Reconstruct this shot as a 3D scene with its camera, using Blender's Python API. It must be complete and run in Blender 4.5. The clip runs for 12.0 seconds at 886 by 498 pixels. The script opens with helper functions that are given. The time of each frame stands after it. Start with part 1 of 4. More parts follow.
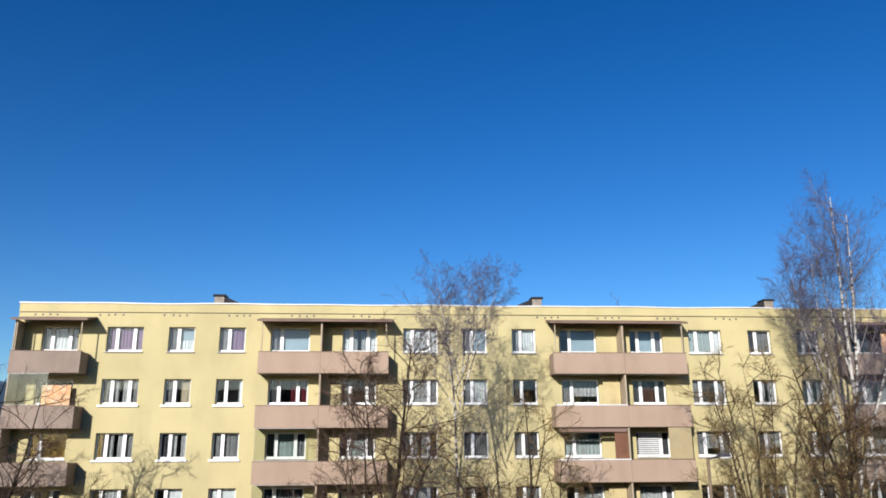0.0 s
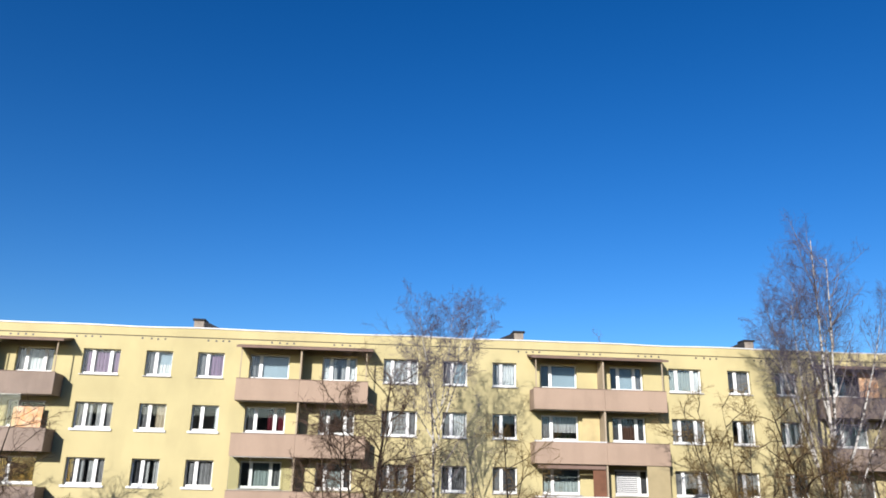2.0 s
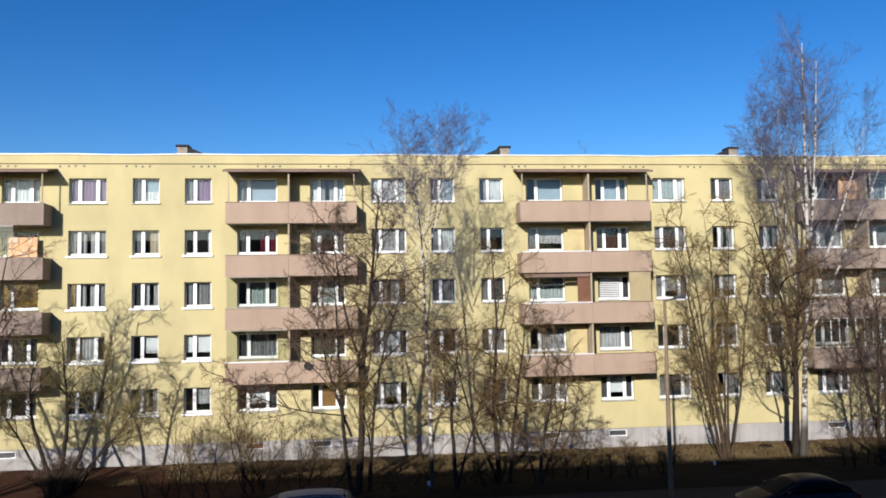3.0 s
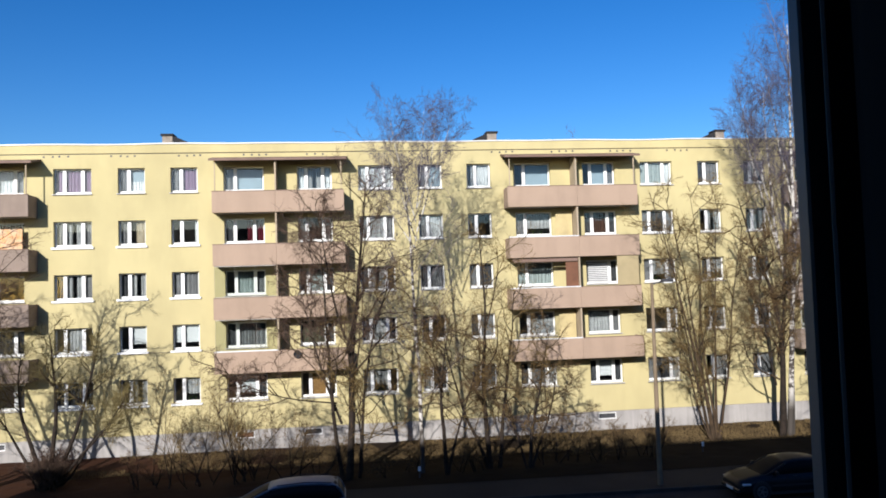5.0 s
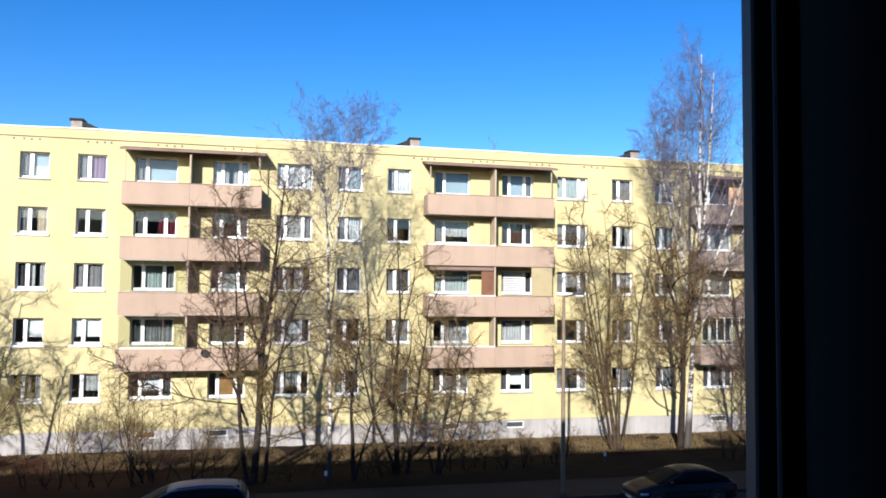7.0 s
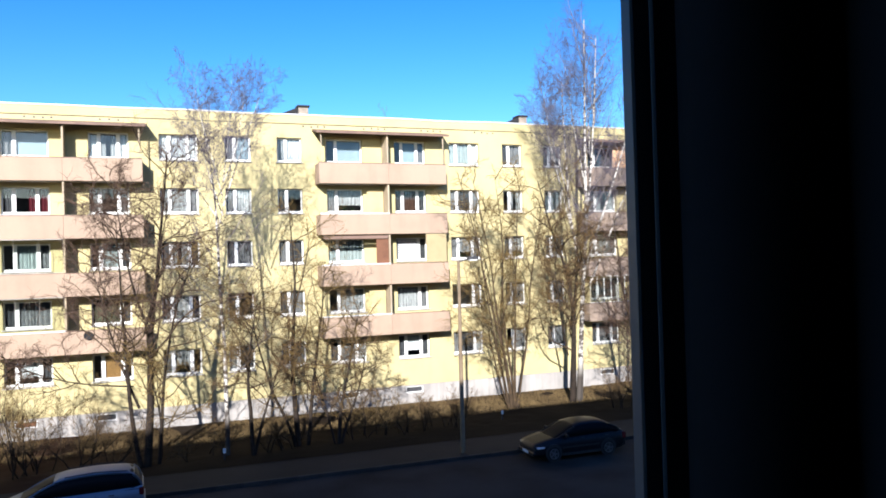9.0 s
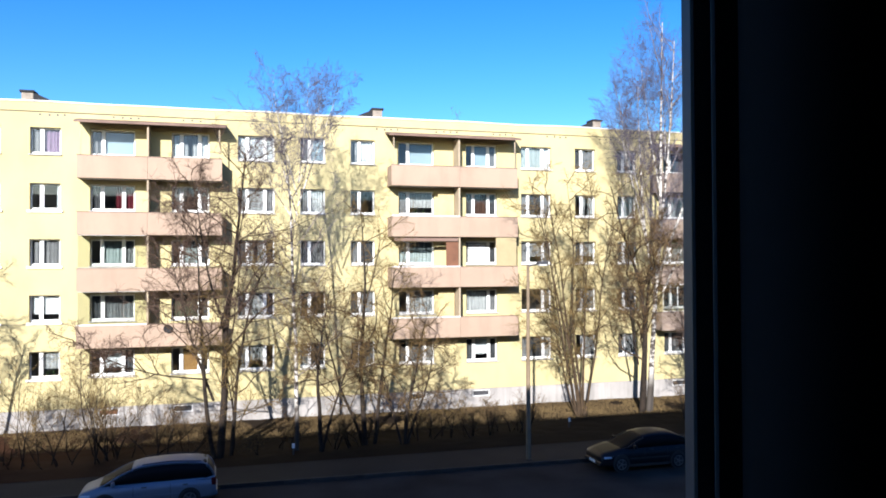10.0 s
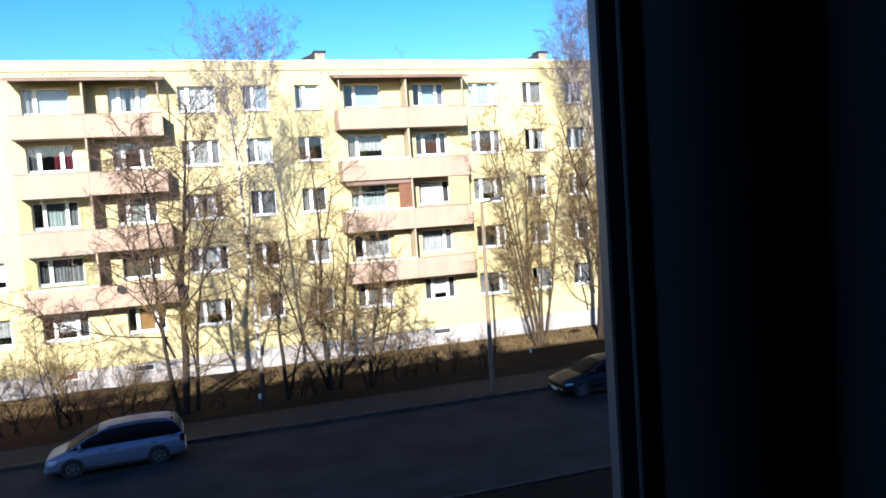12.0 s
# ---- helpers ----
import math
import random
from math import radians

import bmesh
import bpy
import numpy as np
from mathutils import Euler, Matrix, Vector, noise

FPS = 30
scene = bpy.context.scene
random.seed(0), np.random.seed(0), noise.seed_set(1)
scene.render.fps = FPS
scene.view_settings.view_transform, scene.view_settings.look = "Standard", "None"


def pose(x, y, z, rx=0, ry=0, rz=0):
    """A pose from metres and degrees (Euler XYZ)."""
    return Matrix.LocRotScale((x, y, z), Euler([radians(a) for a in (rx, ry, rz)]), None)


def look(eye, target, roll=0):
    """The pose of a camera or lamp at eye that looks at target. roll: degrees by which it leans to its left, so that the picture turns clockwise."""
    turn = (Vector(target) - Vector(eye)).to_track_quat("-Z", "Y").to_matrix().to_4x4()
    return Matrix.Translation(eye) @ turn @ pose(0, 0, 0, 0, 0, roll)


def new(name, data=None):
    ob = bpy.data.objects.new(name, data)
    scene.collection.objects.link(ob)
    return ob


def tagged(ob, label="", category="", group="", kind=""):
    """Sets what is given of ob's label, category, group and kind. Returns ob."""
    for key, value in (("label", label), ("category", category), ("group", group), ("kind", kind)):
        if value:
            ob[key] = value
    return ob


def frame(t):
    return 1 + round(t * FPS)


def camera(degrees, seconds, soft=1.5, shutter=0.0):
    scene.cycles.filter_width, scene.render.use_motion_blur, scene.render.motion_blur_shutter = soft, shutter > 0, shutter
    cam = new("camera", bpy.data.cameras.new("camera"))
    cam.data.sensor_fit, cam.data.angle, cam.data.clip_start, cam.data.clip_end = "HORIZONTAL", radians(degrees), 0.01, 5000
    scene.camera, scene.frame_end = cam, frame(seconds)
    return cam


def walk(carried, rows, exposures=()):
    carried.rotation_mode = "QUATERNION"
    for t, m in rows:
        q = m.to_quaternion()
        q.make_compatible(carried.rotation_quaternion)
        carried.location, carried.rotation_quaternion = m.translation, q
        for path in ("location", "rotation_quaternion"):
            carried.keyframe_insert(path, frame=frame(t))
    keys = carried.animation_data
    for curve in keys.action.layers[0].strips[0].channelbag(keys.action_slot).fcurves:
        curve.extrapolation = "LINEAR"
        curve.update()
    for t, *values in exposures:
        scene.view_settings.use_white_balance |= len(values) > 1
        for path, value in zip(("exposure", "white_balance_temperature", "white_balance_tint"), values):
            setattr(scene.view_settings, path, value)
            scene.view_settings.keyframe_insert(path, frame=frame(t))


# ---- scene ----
EYE = 8.3
cam = camera(60.4, 12.0, soft=1.8)
# seconds, sideways shift, yaw, pitch, roll
ROWS = [
    (0, -0.185, -3.76, 15.22, 0.28),
    (0.3, -0.185, -4.58, 14.98, -1.05),
    (0.5, -0.185, -5.45, 17.04, -1.51),
    (1, -0.185, -6.46, 19.38, -0.87),
    (1.5, -0.185, -5.41, 21.45, -0.21),
    (2, -0.185, -5.43, 17.58, -1.12),
    (2.2, -0.176, -6.47, 14.23, -0.82),
    (2.5, -0.147, -7.41, 8.27, -0.02),
    (3, -0.111, -5.99, 3.90, 1.01),
    (3.1, -0.102, -5.15, 3.62, 1.73),
    (4.8, -0.017, -5.98, 1.10, 1.53),
    (5, 0.018, -6.65, 2.85, 1.82),
    (5.2, 0.045, -10.43, 3.23, 1.44),
    (5.5, 0.058, -14.12, 4.69, 0.39),
    (6, 0.032, -14.95, 4.30, 0.41),
    (6.5, 0.019, -14.93, 3.61, 0.26),
    (7, -0.021, -13.02, 3.20, -0.65),
    (7.2, -0.031, -13.43, 2.79, -0.48),
    (7.5, 0.004, -15.12, 2.03, 0.06),
    (7.7, 0.014, -16.37, 1.62, 0.29),
    (9.3, -0.024, -21.08, 0.36, 1.60),
    (9.5, -0.011, -20.93, -0.04, 1.54),
    (9.7, -0.007, -18.05, 0.26, 1.09),
    (10, 0.000, -15.63, 1.03, 0.21),
    (10.5, 0.011, -13.94, 1.31, 0.38),
    (11, 0.020, -14.67, -0.18, 1.00),
    (11.5, 0.014, -18.40, -1.44, 1.59),
    (11.8, 0.019, -18.93, -3.51, 2.87),
    (12, 0.038, -19.05, -3.55, 3.78),
]
walk(cam, [(t, pose(x, 0, EYE, 90 + pitch, roll, yaw)) for t, x, yaw, pitch, roll in ROWS],
     [(0, 0.53, 6500, 10), (1.5, 0.69, 6500, 10), (2.5, 0.61, 6500, 10), (3, 0.55, 6500, 10), (4.8, 0.60, 6450, 10), (5.2, 0.72, 6400, 10), (5.5, 0.90, 6400, 10), (6.5, 1.08, 6350, 10), (7.5, 1.03, 6350, 10), (9.3, 1.40, 6300, 10), (10.5, 1.28, 6300, 10), (12, 1.63, 6300, 10)])

# ---- light ----
SUN_WAY = Vector((0.435, 1.0, -0.41)).normalized()
world = bpy.data.worlds.new("sky")
scene.world = world
world.use_nodes = True
sky = world.node_tree.nodes.new("ShaderNodeTexSky")
sky.sky_type, sky.sun_disc = "NISHITA", False
sky.sun_elevation, sky.sun_rotation = math.asin(-SUN_WAY.z), math.atan2(-SUN_WAY.x, -SUN_WAY.y) % (2 * math.pi)
sky.air_density, sky.dust_density, sky.ozone_density = 1.0, 0.55, 4.0
background = world.node_tree.nodes["Background"]
background.inputs["Strength"].default_value = 0.0627
deep = world.node_tree.nodes.new("ShaderNodeGamma")
deep.inputs["Gamma"].default_value = 1.22
world.node_tree.links.new(sky.outputs[0], deep.inputs["Color"])
rich = world.node_tree.nodes.new("ShaderNodeHueSaturation")
rich.inputs["Hue"].default_value, rich.inputs["Saturation"].default_value = 0.5075, 1.21
world.node_tree.links.new(deep.outputs[0], rich.inputs["Color"])
world.node_tree.links.new(rich.outputs[0], background.inputs[0])
sun_data = bpy.data.lights.new("sun", "SUN")
sun_data.energy, sun_data.angle, sun_data.color = 5.0, radians(0.5), (1.0, 0.962, 0.92)
sun = new("sun", sun_data)
sun.matrix_world = look((-30, -60, 40), Vector((-30, -60, 40)) + SUN_WAY)

# ---- materials ----
def mat(name, color, rough=0.8, vary=0.12, scale=3.0, fine=40.0, bump=0.0, metal=0.0, tint=None, spec=0.3, random_tint=0.0):
    m = bpy.data.materials.new(name)
    m.use_nodes = True
    n, l = m.node_tree.nodes, m.node_tree.links
    b = n["Principled BSDF"]
    b.inputs["Roughness"].default_value, b.inputs["Metallic"].default_value = rough, metal
    b.inputs["Specular IOR Level"].default_value = spec
    co = n.new("ShaderNodeTexCoord")
    big, small = n.new("ShaderNodeTexNoise"), n.new("ShaderNodeTexNoise")
    for tex, s in ((big, scale), (small, fine)):
        tex.inputs["Scale"].default_value, tex.inputs["Detail"].default_value = s, 5.0
        l.new(co.outputs["Object"], tex.inputs["Vector"])
    mix = n.new("ShaderNodeMix")
    mix.data_type = "RGBA"
    dark = tint or tuple(c * (1 - 2.2 * vary) for c in color)
    mix.inputs["A"].default_value, mix.inputs["B"].default_value = (*color, 1), (*dark, 1)
    ramp = n.new("ShaderNodeMapRange")
    ramp.inputs["From Min"].default_value, ramp.inputs["From Max"].default_value = 0.38, 0.72
    l.new(big.outputs["Fac"], ramp.inputs["Value"])
    l.new(ramp.outputs[0], mix.inputs["Factor"])
    mul = n.new("ShaderNodeMix")
    mul.data_type, mul.blend_type = "RGBA", "MULTIPLY"
    mul.inputs["Factor"].default_value = 1.0
    grain = n.new("ShaderNodeMapRange")
    grain.inputs["To Min"].default_value, grain.inputs["To Max"].default_value = 1 - vary, 1 + vary
    l.new(small.outputs["Fac"], grain.inputs["Value"])
    l.new(mix.outputs["Result"], mul.inputs["A"])
    l.new(grain.outputs[0], mul.inputs["B"])
    out = mul.outputs["Result"]
    if random_tint:
        info, hsv, rr = n.new("ShaderNodeObjectInfo"), n.new("ShaderNodeHueSaturation"), n.new("ShaderNodeMapRange")
        rr.inputs["To Min"].default_value, rr.inputs["To Max"].default_value = 1 - random_tint, 1 + random_tint
        l.new(info.outputs["Random"], rr.inputs["Value"])
        l.new(rr.outputs[0], hsv.inputs["Value"])
        l.new(out, hsv.inputs["Color"])
        out = hsv.outputs["Color"]
    l.new(out, b.inputs["Base Color"])
    if bump:
        bp = n.new("ShaderNodeBump")
        bp.inputs["Strength"].default_value, bp.inputs["Distance"].default_value = bump, 0.02
        l.new(small.outputs["Fac"], bp.inputs["Height"])
        l.new(bp.outputs[0], b.inputs["Normal"])
    return m


def glass(name, color=(0.9, 0.95, 0.97), mirror=0.1):
    m = bpy.data.materials.new(name)
    m.use_nodes = True
    n, l = m.node_tree.nodes, m.node_tree.links
    clear, gloss, mix, fres = (n.new("ShaderNode" + k) for k in ("BsdfTransparent", "BsdfGlossy", "MixShader", "Fresnel"))
    clear.inputs[0].default_value = (*color, 1)
    gloss.inputs["Roughness"].default_value = 0.02
    add = n.new("ShaderNodeMath")
    add.operation, add.use_clamp = "ADD", True
    add.inputs[1].default_value = mirror
    l.new(fres.outputs[0], add.inputs[0])
    l.new(add.outputs[0], mix.inputs[0])
    l.new(clear.outputs[0], mix.inputs[1])
    l.new(gloss.outputs[0], mix.inputs[2])
    l.new(mix.outputs[0], n["Material Output"].inputs[0])
    return m


def streaked(m, amount=0.25, sx=2.2, sz=0.15):
    """Adds rain streaks, long in z, to a material made by mat()."""
    n, l = m.node_tree.nodes, m.node_tree.links
    b = n["Principled BSDF"]
    src = b.inputs["Base Color"].links[0].from_socket
    co, mp, tex = n.new("ShaderNodeTexCoord"), n.new("ShaderNodeMapping"), n.new("ShaderNodeTexNoise")
    mp.inputs["Scale"].default_value = (sx, sx, sz)
    tex.inputs["Scale"].default_value, tex.inputs["Detail"].default_value = 2.0, 6.0
    l.new(co.outputs["Object"], mp.inputs[0])
    l.new(mp.outputs[0], tex.inputs["Vector"])
    rg, mul = n.new("ShaderNodeMapRange"), n.new("ShaderNodeMix")
    rg.inputs["From Min"].default_value, rg.inputs["From Max"].default_value = 0.45, 0.75
    rg.inputs["To Min"].default_value, rg.inputs["To Max"].default_value = 1.0, 1.0 - amount
    mul.data_type, mul.blend_type = "RGBA", "MULTIPLY"
    mul.inputs["Factor"].default_value = 1.0
    l.new(tex.outputs["Fac"], rg.inputs["Value"])
    l.new(src, mul.inputs["A"])
    l.new(rg.outputs[0], mul.inputs["B"])
    l.new(mul.outputs["Result"], b.inputs["Base Color"])
    return m


YELLOW = streaked(mat("yellow_stucco", (0.434, 0.370, 0.193), 0.9, 0.07, 0.35, 25, 0.3), 0.08, 0.7, 0.25)
PLINTH = streaked(mat("grey_render", (0.31, 0.29, 0.275), 0.9, 0.12, 0.8, 18, 0.4), 0.25)
PINK = streaked(mat("pink_render", (0.318, 0.230, 0.170), 0.9, 0.06, 0.6, 22, 0.25), 0.10, 0.9, 0.2)
# Greyer tone of the end balcony; on the far one it paints birch shade.
GREY_PINK = streaked(mat("greyed_and_shaded_pink_render", (0.248, 0.190, 0.153), 0.9, 0.10, 0.6, 22, 0.25), 0.15, 0.9, 0.2)
CONCRETE = mat("concrete", (0.30, 0.275, 0.25), 0.9, 0.12, 1.2, 30, 0.3)
SIDE = mat("beige_panel", (0.36, 0.29, 0.205), 0.85, 0.1, 1.2, 30)
WHITE = mat("white_frame", (0.70, 0.70, 0.69), 0.45, 0.03, 2, 30)
SILL_GREY = mat("grey_sill", (0.40, 0.39, 0.38), 0.5, 0.1, 2, 25)
FLASHING = mat("flashing", (0.62, 0.62, 0.62), 0.4, 0.08, 0.7, 20)
CANOPY = mat("brown_sheet", (0.17, 0.11, 0.085), 0.7, 0.15, 1.0, 20)
ROOF = mat("roof_felt", (0.09, 0.09, 0.09), 0.9, 0.15, 1.0, 30)
BRICK = mat("chimney_brick", (0.27, 0.23, 0.19), 0.9, 0.2, 3, 25)
ROOM = mat("room_wall", (0.62, 0.60, 0.57), 0.9, 0.1, 0.6, 10)
DARK_BROWN = mat("dark_brown_curtain", (0.09, 0.045, 0.03), 0.9, 0.15, 5, 30)
BLACK_FELT = mat("black_felt", (0.02, 0.02, 0.022), 0.9, 0.1, 2, 30)
BEIGE_PANEL = mat("beige_screen", (0.31, 0.25, 0.14), 0.7, 0.08, 1.5, 25)
WOOD = mat("brown_board", (0.15, 0.065, 0.035), 0.7, 0.15, 1.5, 20)
WOOD_LIGHT = mat("ochre_board", (0.30, 0.16, 0.05), 0.7, 0.15, 1.5, 20)
LEAF = mat("pot_plant_leaf", (0.05, 0.09, 0.03), 0.7, 0.2, 4, 30)
ORANGE = mat("orange_board", (0.56, 0.29, 0.13), 0.8, 0.25, 2.5, 12, tint=(0.55, 0.43, 0.32))
SHEER = mat("sheer_curtain", (0.46, 0.46, 0.45), 0.9, 0.12, 5, 30)
GREY_CURTAIN = mat("grey_curtain", (0.25, 0.245, 0.245), 0.9, 0.15, 5, 30)
LILAC = mat("lilac_curtain", (0.30, 0.20, 0.30), 0.9, 0.12, 5, 30)
RED = mat("red_curtain", (0.11, 0.012, 0.02), 0.9, 0.15, 5, 30)
BEIGE = mat("beige_curtain", (0.50, 0.42, 0.30), 0.9, 0.12, 5, 30)
# Tone of the unlit rooms, for sheets added behind dark casements.
ROOM_GLOOM = mat("room_gloom_sheet", (0.085, 0.085, 0.09), 0.9, 0.2, 6, 30)
MINT = mat("mint_sheer", (0.42, 0.47, 0.45), 0.9, 0.1, 5, 30)
PALE_NET = mat("white_net", (0.74, 0.75, 0.74), 0.9, 0.08, 6, 40)
OLIVE_CLOTH = mat("olive_cloth", (0.13, 0.13, 0.08), 0.9, 0.15, 4, 30)
YELLOW_BOARD = mat("yellow_boarding", (0.46, 0.37, 0.19), 0.75, 0.10, 1.5, 25)
# Blue of the sky reflected in top-floor panes, painted on sheets.
SKY_SHEET = mat("sky_reflection_sheet", (0.36, 0.45, 0.50), 0.8, 0.06, 3, 30)
PANE = glass("window_glass", (0.72, 0.75, 0.76), 0.01)
LOGGIA = glass("balcony_glass", (0.87, 0.90, 0.89), 0.02)
# Road, pavement and kerb colours darkened to deepen the building's shade.
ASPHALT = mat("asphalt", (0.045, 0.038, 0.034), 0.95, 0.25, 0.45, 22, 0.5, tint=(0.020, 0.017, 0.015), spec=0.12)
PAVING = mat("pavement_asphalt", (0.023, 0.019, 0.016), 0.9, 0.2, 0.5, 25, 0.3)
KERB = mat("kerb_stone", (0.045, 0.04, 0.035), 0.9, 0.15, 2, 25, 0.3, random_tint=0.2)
# Soil darkened to deepen the building's shade; grass lightens the sunlit strip.
SHADE_EARTH = mat("lawn", (0.019, 0.012, 0.006), 1.0, 0.25, 0.22, 9, 0.8, tint=(0.010, 0.006, 0.004), spec=0.1)
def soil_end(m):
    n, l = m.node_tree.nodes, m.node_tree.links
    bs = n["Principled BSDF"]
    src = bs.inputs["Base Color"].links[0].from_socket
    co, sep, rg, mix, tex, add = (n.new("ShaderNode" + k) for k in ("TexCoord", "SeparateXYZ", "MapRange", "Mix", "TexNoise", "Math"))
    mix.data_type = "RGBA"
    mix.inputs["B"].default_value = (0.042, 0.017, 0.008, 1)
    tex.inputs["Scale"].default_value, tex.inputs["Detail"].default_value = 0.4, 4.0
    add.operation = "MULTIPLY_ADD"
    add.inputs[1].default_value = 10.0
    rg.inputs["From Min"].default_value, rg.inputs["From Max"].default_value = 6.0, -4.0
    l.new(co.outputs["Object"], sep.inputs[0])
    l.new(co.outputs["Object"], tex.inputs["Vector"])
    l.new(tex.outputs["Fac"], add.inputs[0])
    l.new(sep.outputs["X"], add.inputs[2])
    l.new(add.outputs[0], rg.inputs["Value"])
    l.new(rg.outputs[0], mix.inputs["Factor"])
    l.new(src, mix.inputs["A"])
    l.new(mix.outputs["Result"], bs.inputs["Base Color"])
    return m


soil_end(SHADE_EARTH)
LAND = mat("land", (0.10, 0.09, 0.05), 1.0, 0.25, 0.05, 2)
BARK = mat("dark_bark", (0.025, 0.017, 0.012), 0.95, 0.3, 4, 40, 0.6)
LIMB = mat("limb_bark", (0.055, 0.035, 0.019), 0.95, 0.3, 3, 30, 0.4)
BIRCH_LIMB = mat("birch_limb", (0.20, 0.17, 0.165), 0.9, 0.25, 4, 40)
TWIG = mat("brown_twig", (0.125, 0.076, 0.031), 0.9, 0.2, 2, 20)
OLIVE_TWIG = mat("olive_twig", (0.165, 0.108, 0.038), 0.9, 0.2, 2, 20)
WILLOW_TWIG = mat("willow_twig", (0.18, 0.14, 0.055), 0.9, 0.2, 2, 20)
RED_TWIG = mat("red_twig", (0.090, 0.055, 0.038), 0.9, 0.2, 2, 20)
BIRCH_TWIG = mat("birch_twig", (0.09, 0.076, 0.107), 0.9, 0.2, 2, 20)
# Plaster kept near black, carrying the unlit room's shade in its colour.
SHADE_PLASTER = mat("shade_dark_plaster", (0.05, 0.05, 0.053), 0.95, 0.05, 1, 30, spec=0.03)
PVC = mat("window_profile", (0.17, 0.175, 0.19), 0.4, 0.04, 2, 30)
# Casing and groove strip darkened to hold the shade inside the frame.
CASING = mat("shade_dark_casing", (0.026, 0.028, 0.031), 0.8, 0.08, 2, 40, spec=0.1)
SHADE_STRIP = mat("frame_shade_strip", (0.010, 0.010, 0.012), 0.95, 0.1, 2, 30, spec=0.03)
FLOORING = mat("floor_boards", (0.25, 0.16, 0.09), 0.6, 0.15, 2, 30)
STEEL = mat("galvanised_steel", (0.32, 0.30, 0.28), 0.55, 0.12, 2, 30, metal=0.6)
DARK_METAL = mat("dark_metal", (0.05, 0.05, 0.055), 0.5, 0.1, 2, 30)


def birch_bark():
    m = mat("birch_bark", (0.48, 0.45, 0.41), 0.85, 0.15, 2, 30)
    n, l = m.node_tree.nodes, m.node_tree.links
    b = n["Principled BSDF"]
    src = b.inputs["Base Color"].links[0].from_socket
    co, mp, tex, rg, mix = (n.new("ShaderNode" + k) for k in ("TexCoord", "Mapping", "TexNoise", "MapRange", "Mix"))
    mp.inputs["Scale"].default_value = (3, 3, 4)
    tex.inputs["Scale"].default_value, tex.inputs["Detail"].default_value = 1.2, 4.0
    rg.inputs["From Min"].default_value, rg.inputs["From Max"].default_value = 0.48, 0.55
    mix.data_type = "RGBA"
    mix.inputs["B"].default_value = (0.05, 0.04, 0.035, 1)
    l.new(co.outputs["Object"], mp.inputs[0])
    l.new(mp.outputs[0], tex.inputs["Vector"])
    l.new(tex.outputs["Fac"], rg.inputs["Value"])
    l.new(rg.outputs[0], mix.inputs["Factor"])
    l.new(src, mix.inputs["A"])
    # Foot darkened up to the building's shadow line, its shade put into the bark.
    sep, foot, dark = (n.new("ShaderNode" + k) for k in ("SeparateXYZ", "MapRange", "Mix"))
    foot.inputs["From Min"].default_value, foot.inputs["From Max"].default_value = 2.4, 1.3
    dark.data_type = "RGBA"
    dark.inputs["B"].default_value = (0.05, 0.042, 0.036, 1)
    l.new(co.outputs["Object"], sep.inputs[0])
    l.new(sep.outputs["Z"], foot.inputs["Value"])
    l.new(foot.outputs[0], dark.inputs["Factor"])
    l.new(mix.outputs["Result"], dark.inputs["A"])
    l.new(dark.outputs["Result"], b.inputs["Base Color"])
    return m


BIRCH = birch_bark()

# ---- mesh helpers ----
def mesh_of(name, bm, material):
    me = bpy.data.meshes.new(name)
    bm.normal_update()
    bm.to_mesh(me)
    bm.free()
    me.materials.append(material)
    return me


def part(name, bm, material, parent=None, label="", smooth=False):
    me = mesh_of(name, bm, material)
    if smooth:
        me.polygons.foreach_set("use_smooth", [True] * len(me.polygons))
    ob = new(name, me)
    ob.parent = parent
    return tagged(ob, label)


def box(bm, x0, x1, y0, y1, z0, z1):
    v = [bm.verts.new((x, y, z)) for x in (x0, x1) for y in (y0, y1) for z in (z0, z1)]
    for f in ((0, 1, 3, 2), (4, 6, 7, 5), (0, 4, 5, 1), (2, 3, 7, 6), (0, 2, 6, 4), (1, 5, 7, 3)):
        bm.faces.new([v[i] for i in f])
    return bm


def boxes(*dims):
    bm = bmesh.new()
    for d in dims:
        box(bm, *d)
    return bm


def bevelled(*dims, w=0.01):
    bm = boxes(*dims)
    bmesh.ops.bevel(bm, geom=bm.edges[:], offset=w, segments=1, affect="EDGES")
    return bm


def thing(name, label, category, at=(0, 0, 0), group="", kind=""):
    ob = new(name)
    ob.location = at
    return tagged(ob, label, category, group, kind)


